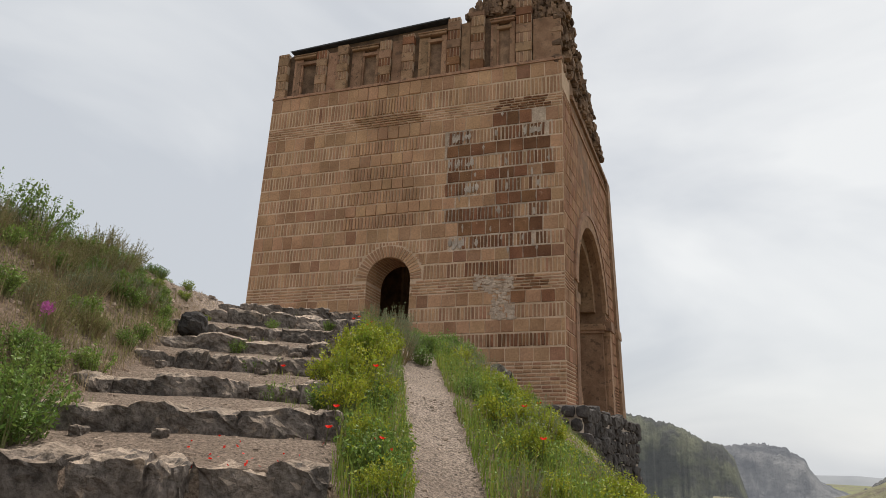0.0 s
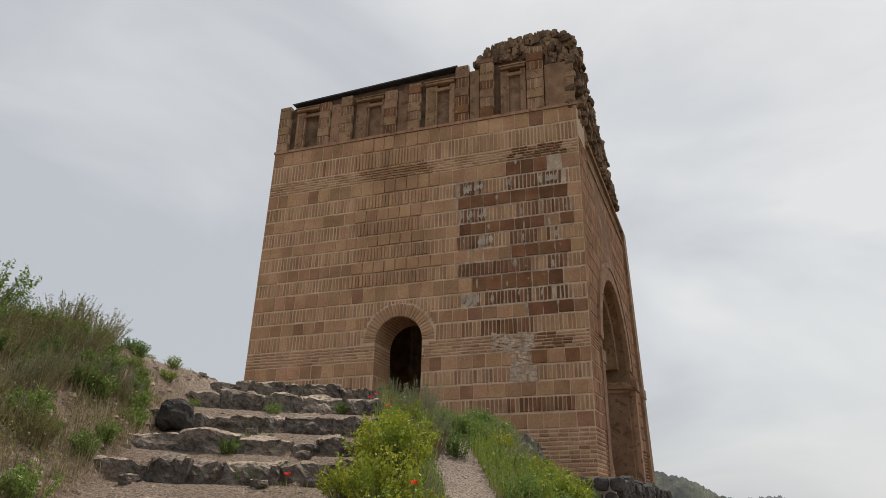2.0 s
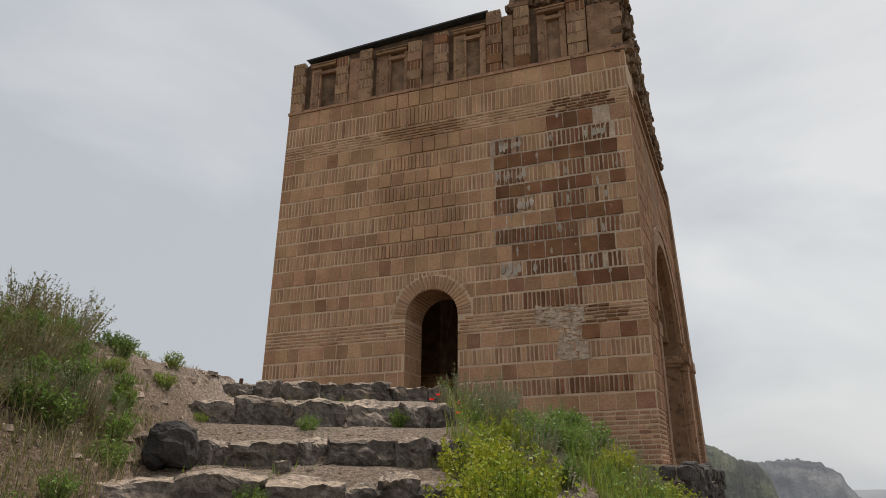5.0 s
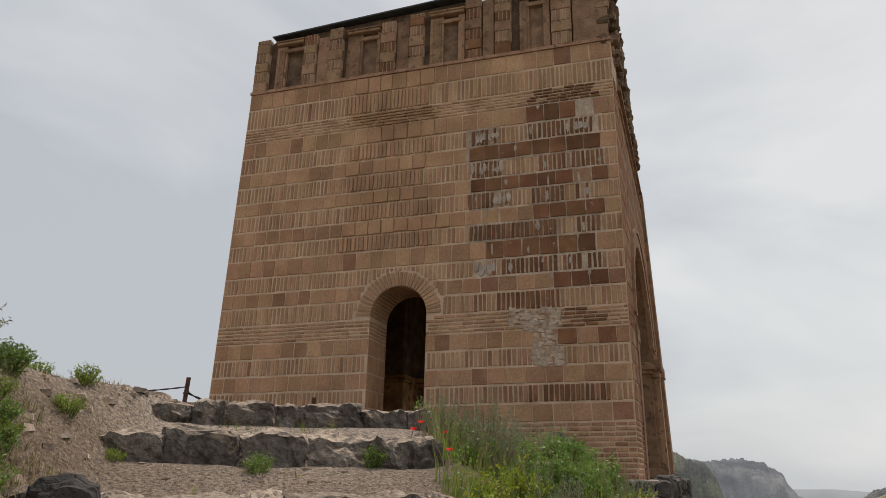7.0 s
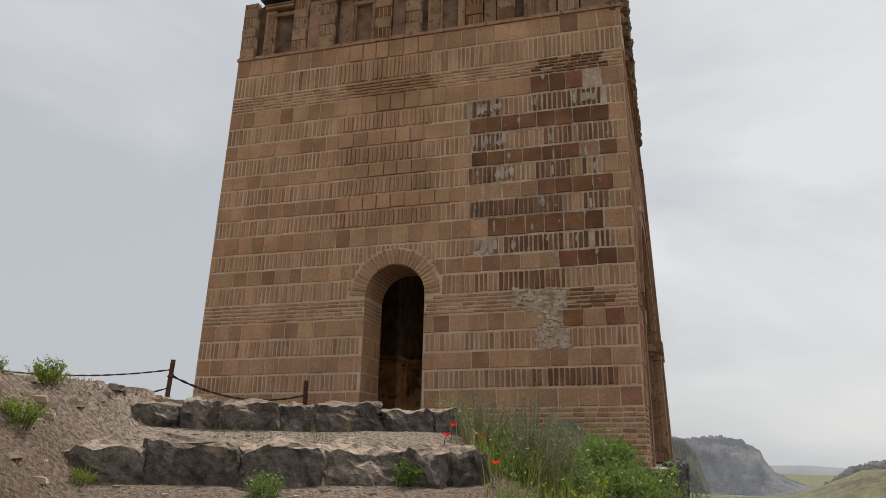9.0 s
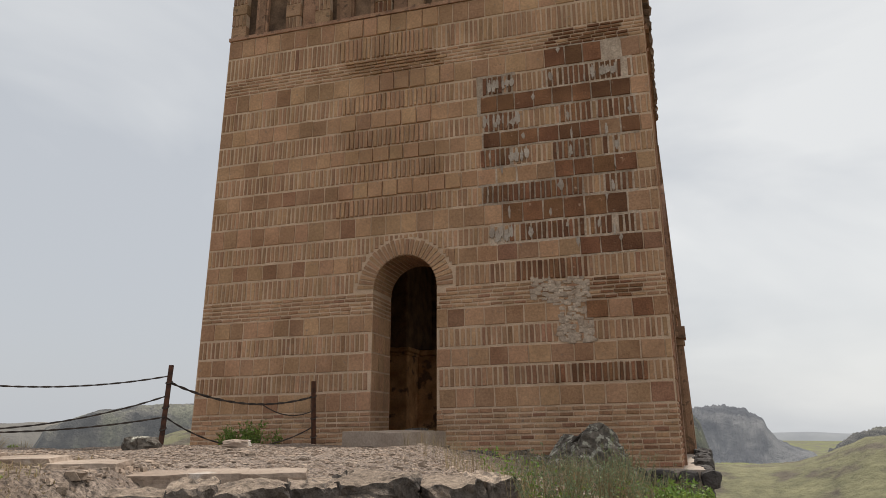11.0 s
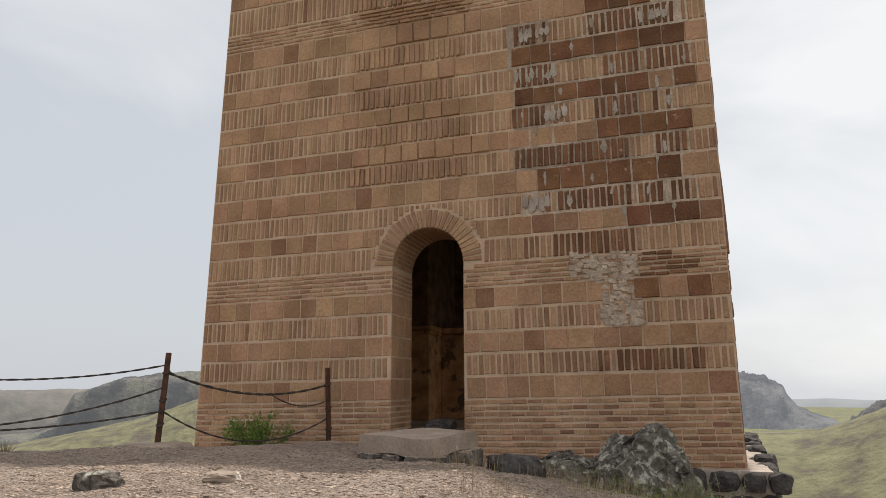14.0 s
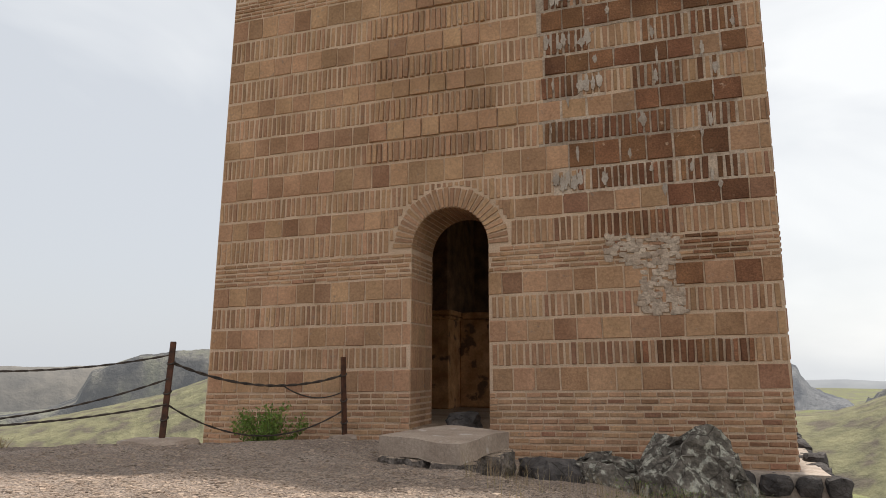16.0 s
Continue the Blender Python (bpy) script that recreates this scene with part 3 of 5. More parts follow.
arch_ring(a_r - 0.02, a_r + 0.38, 0.05, -0.1, "archivolt", "moulded brick arch ring")
arch_ring(a_r + 0.38, a_r + 0.55, 0.085, -0.1, "hood_mould", "projecting brick hood mould")
arch_ring(a_r - 0.4, a_r - 0.02, -0.35, -1.0, "inner_ring", "recessed brick arch ring")
for v0, v1, z0, z1, o in ((A0 - 0.5, A0 + 0.12, 3.2, 3.55, 0.06), (A1 - 0.12, A1 + 0.55, 3.2, 3.55, 0.22), (A1 - 0.05, A1 + 0.45, 3.0, 3.2, 0.14),
                          (DEEP - 0.75, DEEP + 0.02, 3.25, 3.6, 0.16), (THICK, DEEP - 0.4, 10.15, 10.3, 0.10), (THICK, DEEP - 0.4, 9.55, 9.63, 0.06)):
    part("string_course", side_prism([(v0, z0), (v1, z0), (v1, z1), (v0, z1)], o, -0.1), M_OLD, wall_side)
for v0, v1, z1, o in ((A0 - 0.42, A0 - 0.02, 3.2, 0.04), (A1 + 0.02, A1 + 0.42, 3.0, 0.12), (DEEP - 0.7, DEEP - 0.02, 10.2, 0.12)):
    part("pilaster", side_prism([(v0, -0.1), (v1, -0.1), (v1, z1), (v0, z1)], o, -0.1), M_OLD, wall_side)

# pier and mouldings take the dark brick colour for the arch's inner shade
jamb = part("arch_pier", side_prism([(A1 - 0.16, -0.02), (A1 - 0.001, -0.02), (A1 - 0.001, 3.1), (A1 - 0.16, 3.1)], -0.12, -1.19), M_OLD, wall_side, "stained plaster pier inside the arch, coloured dark for shade")
for z0, z1, v0, o in ((3.1, 3.22, A1 - 0.22, -0.06), (3.223, 3.36, A1 - 0.28, 0.02), (3.363, 3.46, A1 - 0.24, -0.02), (0.0, 0.28, A1 - 0.22, -0.05)):
    part("moulding", side_prism([(v0, z0), (A1 - 0.002, z0), (A1 - 0.002, z1), (v0, z1)], o, -1.195), M_OLD, jamb)
for i in range(9):
    z0 = -0.02 + i * 0.105
    part("footing_course", side_prism([(A0 - 0.02, z0), (A0 + 0.62 - 0.055 * i, z0), (A0 + 0.62 - 0.055 * i, z0 + 0.088), (A0 - 0.02, z0 + 0.088)], -0.02, -0.6), M_BRICK, wall_side)
# left, back, roof and floor close the shell
tagged(part("wall_left", prism([(left_edge(FOOT), FOOT), (left_edge(FOOT) + THICK, FOOT), (left_edge(WALL_TOP) + THICK, WALL_TOP), (left_edge(WALL_TOP), WALL_TOP)], THICK + 0.003, DEEP), M_BRICK),
       "plain tan brick tower wall", "wall", kind="structure")
tagged(part("wall_back", prism([(-9.7, FOOT), (-0.4, FOOT), (-0.4, WALL_TOP), (-9.7, WALL_TOP)], DEEP - 1.1, DEEP - 0.01), M_DIM), "plastered inner back wall coloured dark for indoor shade", "wall", kind="structure")
tagged(part("ceiling", box(bmesh.new(), -9.8, -0.3, THICK + 0.01, DEEP - 1.11, 9.4, 10.5), M_DIM), "dark ceiling of the tower chamber", "ceiling", kind="structure")
tagged(part("floor", box(bmesh.new(), -9.7, -0.6, 0.15, DEEP - 1.12, 0.1, 0.42), M_SOIL), "dusty earth floor inside the tower", "floor", kind="structure")
pier = tagged(new("pier"), "ochre plastered pier with a moulded cornice inside the tower", "pier")
part("shaft", box(bmesh.new(), -9.3, -7.50, 5.6, 8.38, 0.42, 2.85, 0.03), M_PLASTER, pier)
part("shaft", box(bmesh.new(), -9.3, -7.55, 5.65, 8.38, 3.09, 9.4, 0.03), M_DIM, pier, "upper shaft coloured dark for indoor shade")
bm = bmesh.new()
box(bm, -9.35, -7.42, 5.5, 8.379, 2.95, 3.09, 0.03)
box(bm, -9.32, -7.46, 5.55, 8.378, 2.84, 2.947, 0.03)
part("cornice", bm, M_PLASTER, pier, "ochre moulded cornice")
bm = bmesh.new()
box(bm, -7.497, -5.2, 6.6, 8.37, 0.42, 2.9, 0.03)
box(bm, -7.41, -5.1, 6.5, 8.36, 2.903, 3.08, 0.03)
tagged(part("plinth_wall", bm, M_PLASTER), "ochre plastered low wall with a ledge", "wall")

# foundation of black boulders
foundation = tagged(new("foundation"), "rough foundation of black basalt boulders in pale mortar", "foundation")
part("core", prism([(-2.4, -2.6), (0.35, -2.6), (0.38, -0.03), (-2.4, -0.03)], -0.25, 0.9), M_GREY, foundation)
part("core", side_prism([(-0.2, -3.2), (DEEP + 0.9, -3.2), (DEEP + 0.8, -0.05), (-0.2, -0.05)], 0.36, -0.8), M_GREY, foundation)
k = 0
for row in range(5):
    z = -0.2 - row * 0.36
    x = -2.3 + 0.15 * (row % 2)
    while x < 0.4:
        w = RNG.uniform(0.28, 0.5)
        part("boulder", rock(bmesh.new(), (x + w / 2, -0.22, z), (w, 0.34, RNG.uniform(0.27, 0.36)), 0, k, 3, 0.35, 0.22), M_BASALT, foundation, smooth=False)
        x += w + 0.05
        k += 1
for row in range(6):
    z = -0.22 - row * 0.42
    v = 0.3 + 0.2 * (row % 2)
    while v < DEEP + 0.7:
        w = RNG.uniform(0.35, 0.7)
        p = along(v + w / 2, z + RNG.uniform(-0.08, 0.08), 0.30 + RNG.uniform(-0.06, 0.06))
        part("boulder", rock(bmesh.new(), p, (0.36, w * 1.1, RNG.uniform(0.28, 0.5)), -0.09, k, 4, 0.5, 0.3), M_BASALT, foundation)
        v += w + 0.05
        k += 1

# frieze: pilasters, blind niches, broken top
frieze = tagged(new("frieze"), "carved brick frieze of pilasters and blind niches along the tower top", "frieze")
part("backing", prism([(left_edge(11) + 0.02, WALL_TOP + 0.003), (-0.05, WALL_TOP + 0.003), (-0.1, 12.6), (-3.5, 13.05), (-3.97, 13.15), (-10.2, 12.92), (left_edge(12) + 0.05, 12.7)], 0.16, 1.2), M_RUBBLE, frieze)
part("string_course", prism([(left_edge(11) - 0.02, WALL_TOP + 0.004), (0.02, WALL_TOP + 0.004), (0.02, WALL_TOP + 0.10), (left_edge(11) - 0.02, WALL_TOP + 0.10)], -0.05, 0.3), M_OLD, frieze)
PILASTERS = [(-10.82, -10.35, 12.93), (-9.15, -8.70, 12.85), (-8.28, -7.82, 12.9), (-6.58, -6.10, 12.80), (-5.68, -5.22, 12.9), (-3.98, -3.50, 13.25), (-3.13, -2.64, 13.35), (-1.55, -0.98, 13.45)]
for n_, (x0, x1, zt) in enumerate(PILASTERS):
    zb, c = WALL_TOP + 0.11, 0
    while zb < zt - 0.05:
        zh = min(zb + RNG.uniform(0.30, 0.42), zt)
        m_ = M_RED if RNG.random() < (0.5 if x0 > -4 else 0.15) else M_OLD
        if c % 2 == n_ % 2:
            part("pilaster_block", box(bmesh.new(), x0 + 0.01, x1 - 0.01, -0.03 + RNG.uniform(-0.01, 0.015), 0.17, zb, zh - 0.012, 0.012), m_, frieze)
        else:
            part("pilaster_core", box(bmesh.new(), x0 + 0.02, x1 - 0.02, -0.008, 0.171, zb, zh - 0.012), M_MORTAR, frieze)
            for q in range(4):
                w_ = (x1 - x0 - 0.02) / 4
                part("pilaster_brick", box(bmesh.new(), x0 + 0.01 + q * w_ + 0.014, x0 + 0.01 + (q + 1) * w_ - 0.014, -0.032, 0.05, zb + 0.01, zh - 0.022, 0.008), m_, frieze)
        zb, c = zh, c + 1
for x0, x1, zt, xl, xr in ((-9.74, -9.18, 12.35, -10.1, -9.16), (-7.18, -6.72, 12.3, -7.68, -6.60), (-4.64, -4.20, 12.42, -5.05, -4.0), (-2.14, -1.76, 12.5, -2.42, -1.57)):
    zb = WALL_TOP + 0.12
    # dark rubble colour on the back panel stands in for recess shade
    niche = part("niche", box(bmesh.new(), x0 - 0.03, x1 + 0.03, 0.145, 0.17, zb, zt), M_RUBBLE, frieze, "blind niche with a back panel coloured dark for its shade")
    part("niche_jamb", box(bmesh.new(), xl, x0, 0.05, 0.158, zb, zt + 0.25, 0.012), M_OLD, niche)
    part("niche_jamb", box(bmesh.new(), x1, xr, 0.05, 0.158, zb, zt + 0.25, 0.012), M_OLD, niche)
    part("inner_jamb", box(bmesh.new(), xl + 0.1, x0 - 0.06, 0.015, 0.06, zb, zt + 0.12, 0.01), M_OLD, niche)
    part("niche_head", box(bmesh.new(), x0 - 0.08, x1 + 0.08, 0.02, 0.157, zt, zt + 0.13, 0.012), M_OLD, niche)
    part("niche_lintel", box(bmesh.new(), xl + 0.01, xr - 0.01, -0.05, 0.20, zt + 0.26, zt + 0.35, 0.015), M_OLD, niche)
    part("niche_cap", box(bmesh.new(), xl - 0.02, xr + 0.02, -0.08, 0.20, zt + 0.353, zt + 0.40, 0.012), M_OLD, niche)
for x0, x1, zt in ((-8.68, -8.30, 12.7), (-6.08, -5.70, 12.75), (-3.48, -3.15, 13.0), (-0.96, -0.03, 12.7)):
    part("panel", box(bmesh.new(), x0, x1, 0.06, 0.159, WALL_TOP + 0.12, zt, 0.01), M_OLD, frieze)
roof = tagged(part("roof_edge", prism([(-10.25, 12.93), (-3.9, 13.22), (-3.9, 13.27), (-10.3, 12.98)], -0.06, 1.25), M_TIN), "thin dark metal sheet capping the tower top", "roof", kind="structure")

# crumbling core on the corner and down the side
ruin = tagged(new("ruined_top"), "crumbling rubble and brick core of the broken tower top", "ruin")
bm = prism([(-3.4, 12.6), (0.0, 12.6), (-0.08, 13.55), (-0.3, 13.9), (-0.9, 14.05), (-2.2, 13.95), (-2.9, 13.75), (-3.35, 13.3)], 0.25, 1.5)
part("core", bm, M_RUBBLE, ruin)
bm = side_prism([(0.3, 10.4), (DEEP - 1.6, 10.4), (DEEP - 1.7, 10.7), (5.8, 11.9), (4.2, 12.3), (2.0, 12.9), (1.2, 13.6), (0.3, 13.9)], -0.1, -1.5)
part("core", bm, M_RUBBLE, ruin)
bm = bmesh.new()
for i in range(620):
    x = RNG.uniform(-3.35, 0.02)
    top = np.interp(x, [-3.4, -3.3, -2.9, -2.2, -0.9, -0.3, 0.0], [13.0, 13.3, 13.75, 13.95, 14.05, 13.9, 13.55])
    z = RNG.uniform(12.75, top + 0.05)
    w, h_ = RNG.uniform(0.07, 0.20), RNG.uniform(0.10, 0.34)
    if z < 13.3 and x < -0.95:
        continue
    rock(bm, (x, 0.22 + 0.12 * RNG.random(), z), (w, 0.3, h_), RNG.uniform(-0.4, 0.4), i, 1, 0.7, 0.25)
part("rubble", bm, M_RUBBLE, ruin)["kind"] = "stuff"
bm = bmesh.new()
for i in range(420):
    v = RNG.uniform(0.1, DEEP - 1.7)
    top = np.interp(v, [0, 1.2, 2.0, 4.2, 5.8, 6.6, 7.8], [13.8, 13.6, 12.9, 12.3, 11.9, 11.3, 10.8])
    z = RNG.uniform(10.75, top)
    p = along(v, z, RNG.uniform(-0.25, 0.02))
    rock(bm, p, (0.35, RNG.uniform(0.15, 0.4), RNG.uniform(0.12, 0.35)), RNG.uniform(-0.4, 0.4), i + 900, 1, 0.6, 0.3)
part("rubble", bm, M_RUBBLE, ruin)["kind"] = "stuff"

# ---- stairs ----
for i, (s_, z_) in enumerate(STEPS):
    step = tagged(new("stone_step"), "rough stone step of dark irregular blocks with an earth tread", "step", group="stairs up to the tower")
    mid = stair_mid(s_)
    u, k = mid - 1.0 - RNG.uniform(0, 0.15), 0
    end = mid + 0.95 + RNG.uniform(0, 0.2)
    prev = STEPS[i - 1][1] if i else -1.8
    rise = z_ - prev
    while u < end:
        w = min(RNG.uniform(0.20, 0.48), max(end - u, 0.18))
        hgt = rise * 0.95 + RNG.uniform(0.08, 0.16)
        deep = RNG.uniform(0.40, 0.58)
        x_, y_ = xy(s_ + 0.02 + deep / 2 + RNG.uniform(-0.05, 0.05), u + w / 2)
        bm = rock(bmesh.new(), (x_, y_, z_ + RNG.uniform(-0.015, 0.05) - hgt / 2), (w * 1.10, deep, hgt), math.atan2(EX[1], EX[0]) + RNG.uniform(-0.10, 0.10), i * 17 + k, 10, 0.64, 0.22)
        part("block", bm, M_ROCK, step)
        if RNG.random() < 0.22:
            x_, y_ = xy(s_ - 0.06 - RNG.uniform(0, 0.08), u + w * RNG.uniform(0.1, 0.9))
            part("chock_stone", rock(bmesh.new(), (x_, y_, h1(x_, y_) + 0.02), (RNG.uniform(0.07, 0.15), RNG.uniform(0.06, 0.11), RNG.uniform(0.04, 0.08)), RNG.uniform(0, 3), i * 31 + k, 3, 0.6, 0.3), M_ROCK, step)
        u += w
        k += 1


def stone(name, at, size, turn, seed, mat, label, flat=0.4, rough=0.3, cuts=5, smooth_=False):
    return tagged(part(name, rock(bmesh.new(), at, size, turn, seed, cuts, flat, rough), mat, smooth=smooth_), label, "rock")


def on(s_, u_, dz=0.0):
    x_, y_ = xy(s_, u_)
    return x_, y_, h1(x_, y_) + dz


stone("rock", on(-9.95, -8.72, 0.12), (0.27, 0.26, 0.27), 0.4, 61, M_BASALT, "dark rounded boulder lying beside the stone stairs", 0.3)
stone("rock", (-1.55, -2.15, -0.20), (1.3, 1.1, 1.50), 0.35, 71, M_LICHEN, "grey boulder covered in pale lichen at the tower foot", 0.25, 0.48, 11)
stone("rock", (-2.75, -2.0, -0.22), (1.7, 1.0, 0.95), 0.1, 75, M_LICHEN, "low grey lichened rock beside the tower foot", 0.35, 0.45, 10)
stone("rock", (-3.35, -2.9, 0.12), (0.7, 0.6, 0.5), 0.6, 77, M_BASALT, "dark broken stone beside the concrete slab", 0.5)
stone("rock", (-4.65, -7.9, h1(-4.65, -7.9) + 0.02), (0.27, 0.2, 0.09), 0.3, 79, M_SLAB, "flat pale stone lying on the gravel")
stone("rock", (-5.35, -8.45, h1(-5.35, -8.45) + 0.03), (0.30, 0.24, 0.16), 0.9, 83, M_LICHEN, "small grey stone lying on the gravel")
stone("rock", (-5.55, 0.55, 0.52), (0.62, 0.4, 0.34), 0.2, 87, M_BASALT, "grey stone lying inside the doorway", 0.4)
# paving ledge at the top of the stairs
ledge = tagged(new("paving_ledge"), "row of pale flat stones set in the trodden ground", "ledge")
for i in range(9):
    u_ = -10.5 + 2.95 * i / 9
    x_, y_ = xy(-7.35 + 0.05 * math.sin(i * 2.1), u_)
    part("flagstone", rock(bmesh.new(), (x_, y_, max(0.512, h1(x_, y_) - 0.025)), (0.36, 0.44, 0.12), math.atan2(EX[1], EX[0]) + RNG.uniform(-0.08, 0.08), 200 + i, 4, 0.88, 0.08), M_SLAB, ledge)
# slab before the door
SLAB = [Vector((-5.29, -3.93, 0.70)), Vector((-4.06, -4.48, 0.70)), Vector((-3.91, -2.77, 0.70)), Vector((-5.04, -2.03, 0.70))]
bm = bmesh.new()
n_ = 9
top, bot = [], []
for j in range(n_):
    for i in range(n_):
        a_, b_ = i / (n_ - 1), j / (n_ - 1)
        p = (SLAB[0].lerp(SLAB[1], a_)).lerp(SLAB[3].lerp(SLAB[2], a_), b_)
        w_ = Vector(noise.noise_vector(p * 2.3)) * 0.022
        edge = i in (0, n_ - 1) or j in (0, n_ - 1)
        top.append(bm.verts.new(p + w_ * (1.0 if edge else 0.3) - Vector((0, 0, 0.008 if edge else 0))))
        bot.append(bm.verts.new(p + w_ * 1.4 - Vector((0, 0, 0.24 + 0.03 * noise.noise(p * 3)))))
for j in range(n_ - 1):
    for i in range(n_ - 1):
        k = j * n_ + i
        bm.faces.new((top[k], top[k + 1], top[k + n_ + 1], top[k + n_]))
        bm.faces.new((bot[k + n_], bot[k + n_ + 1], bot[k + 1], bot[k]))
for i in range(n_ - 1):
    for k0, k1 in ((i, i + 1), ((i + 1) * n_ - 1, (i + 2) * n_ - 1), (n_ * n_ - 1 - i, n_ * n_ - 2 - i), ((n_ - 1 - i) * n_, (n_ - 2 - i) * n_)):
        bm.faces.new((top[k1], top[k0], bot[k0], bot[k1]))
bmesh.ops.recalc_face_normals(bm, faces=bm.faces)
tagged(part("concrete_slab", bm, M_SLAB), "worn concrete slab lying on rubble before the doorway", "slab")
for i in range(16):
    f0 = RNG.random()
    p = SLAB[0].lerp(SLAB[1], f0) if i % 2 else SLAB[1].lerp(SLAB[2], f0)
    q = p.lerp((SLAB[0] + SLAB[2]) / 2, 0.1)
    z0 = h1(q.x, q.y)
    d_ = RNG.uniform(0.15, 0.3)
    stone("rubble_stone", (q.x, q.y, z0 + (p.z - 0.27 - z0) / 2), (d_ * 1.3, d_, max(0.14, p.z - 0.26 - z0 + 0.06)), RNG.uniform(0, 3), 300 + i, M_ROCK, "rubble stone packed under the concrete slab", 0.6, 0.25, 2)

# ---- rope fence ----
def post(base, top, label):
    thing = tagged(new("fence_post"), label, "post", group="rope fence posts")
    b, t = Vector(base), Vector(top)
    bm = box(bmesh.new(), -0.045, 0.045, -0.03, 0.03, 0, (t - b).length, 0.006)
    ob = part("upright", bm, M_IRON, thing)
    ob.matrix_basis = Matrix.Translation(b) @ (t - b).to_track_quat("Z", "Y").to_matrix().to_4x4()
    for f in (0.80, 0.52, 0.28):
        c = b.lerp(t, f)
        loop = [c + Vector((0.06 * math.cos(a), 0.05 * math.sin(a), 0.03 * math.sin(a))) for a in np.linspace(0, 2 * math.pi, 14)]
        tube(loop, 0.013, M_ROPE, "rope_knot", thing)
    return b, t


P0 = post((-12.9, -6.6, h1(-12.9, -6.6) - 0.1), (-12.9, -6.6, 2.05), "dark rusty iron fence post")
P1 = post((-9.33, -3.12, h1(-9.33, -3.12) - 0.1), (-9.54, -2.76, 1.93), "dark rusty iron fence post leaning sideways in a concrete footing")
P2 = post((-7.52, -0.45, h1(-7.52, -0.45) - 0.1), (-7.64, -0.38, 1.72), "dark rusty iron fence post before the tower wall")
P2 = (Vector((-7.52, -0.45, 0.05)), P2[1])
P1 = (Vector((-9.33, -3.12, 0.45)), P1[1])
P0 = (Vector((-12.9, -6.6, 0.6)), P0[1])


def rope(a, b, sag, r=0.014, twist=True, label="slack twisted wire rope strung between fence posts"):
    """A sagging rope of two twisted strands."""
    thing = tagged(new("wire_rope"), label, "rope", group="fence ropes")
    n = 90
    for ph in ((0, math.pi) if twist else (0,)):
        pts = []
        for i in range(n + 1):
            f = i / n
            p = a.lerp(b, f) - Vector((0, 0, sag * 4 * f * (1 - f)))
            ang = f * (b - a).length * 14 + ph
            pts.append(p + Vector((math.cos(ang) * 0.6, math.cos(ang) * 0.6, math.sin(ang + 0.6 * math.sin(f * 11)))) * (r * 0.8 if twist else 0))
        tube(pts, r, M_ROPE, "strand", thing)


def at_(p, f):
    return p[0].lerp(p[1], f)


rope(at_(P0, 0.82), at_(P1, 0.86), 0.30, 0.010)
rope(at_(P0, 0.20), at_(P1, 0.60), 0.36, 0.010)
rope(at_(P0, 0.16), at_(P1, 0.33), 0.20, 0.010)
rope(at_(P1, 0.78), at_(P2, 0.80), 0.28, 0.014)
rope(at_(P1, 0.34), at_(P2, 0.42), 0.48, 0.009)
mid_ = at_(P1, 0.78).lerp(at_(P2, 0.80), 0.62) - Vector((0, 0, 0.264))
rope(mid_, at_(P2, 0.62), 0.16, 0.012, False, "loose end of wire rope hooked to a fence post")
tagged(part("post_footing", rock(bmesh.new(), (-9.3, -3.2, h1(-9.3, -3.2)), (1.0, 0.7, 0.16), 0.3, 401, 4, 0.6, 0.15), M_SLAB), "pale concrete footing of a fence post", "footing")
tagged(part("post_footing", rock(bmesh.new(), (-7.5, -0.55, h1(-7.5, -0.55) + 0.02), (0.5, 0.4, 0.2), 0.6, 402, 3, 0.6, 0.2), M_SLAB), "pale concrete footing of a fence post", "footing")

# ---- plants ----
def blades(name, roots, tall, wide, mat, bend=0.35, parent=None):
    """Bent tapering blades, one for each root (n, 3); tall, wide: arrays or numbers."""
    n = len(roots)
    tall, wide = np.broadcast_to(tall, n), np.broadcast_to(wide, n)
    a = RNG.uniform(0, 2 * np.pi, n)
    d = np.stack([np.cos(a), np.sin(a), 0 * a], -1)
    side = np.stack([-np.sin(a + RNG.normal(0, 0.8, n)), np.cos(a), 0 * a], -1)
    b_ = RNG.uniform(0.1, 1.0, n)[:, None] * bend
    up = np.array([0, 0, 1.0])
    t_, w_ = tall[:, None], wide[:, None] / 2
    m1 = roots + up * t_ * 0.5 + d * t_ * b_ * 0.25
    tip = roots + up * t_ * (1 - 0.25 * b_) + d * t_ * b_
    v = np.stack([roots - side * w_, roots + side * w_, m1 - side * w_ * 0.8, m1 + side * w_ * 0.8, tip], 1).reshape(-1, 3)
    k = np.arange(n)[:, None] * 5
    fa = np.concatenate([k + np.array([0, 1, 3, 2])], 1).tolist() + (k + np.array([2, 3, 4])).tolist()
    return mesh_object(name, v, fa, mat, parent)


def leaves(name, centres, size, mat, parent=None, up=0.3, long=2.2):
    """Small pointed leaves at the centres, turned at random."""
    n = len(centres)
    d = RNG.normal(0, 1, (n, 3)) + np.array([0, 0, up])
    d /= np.linalg.norm(d, axis=1)[:, None]
    q = np.cross(d, RNG.normal(0, 1, (n, 3)))
    q /= np.linalg.norm(q, axis=1)[:, None] + 1e-9
    s = (np.broadcast_to(size, n) * RNG.uniform(0.6, 1.3, n))[:, None]
    v = np.stack([centres - d * s * long / 2, centres + q * s * 0.5, centres + d * s * long / 2, centres - q * s * 0.5], 1).reshape(-1, 3)
    k = np.arange(n)[:, None] * 4
    return mesh_object(name, v, (k + np.arange(4)).tolist(), mat, parent)


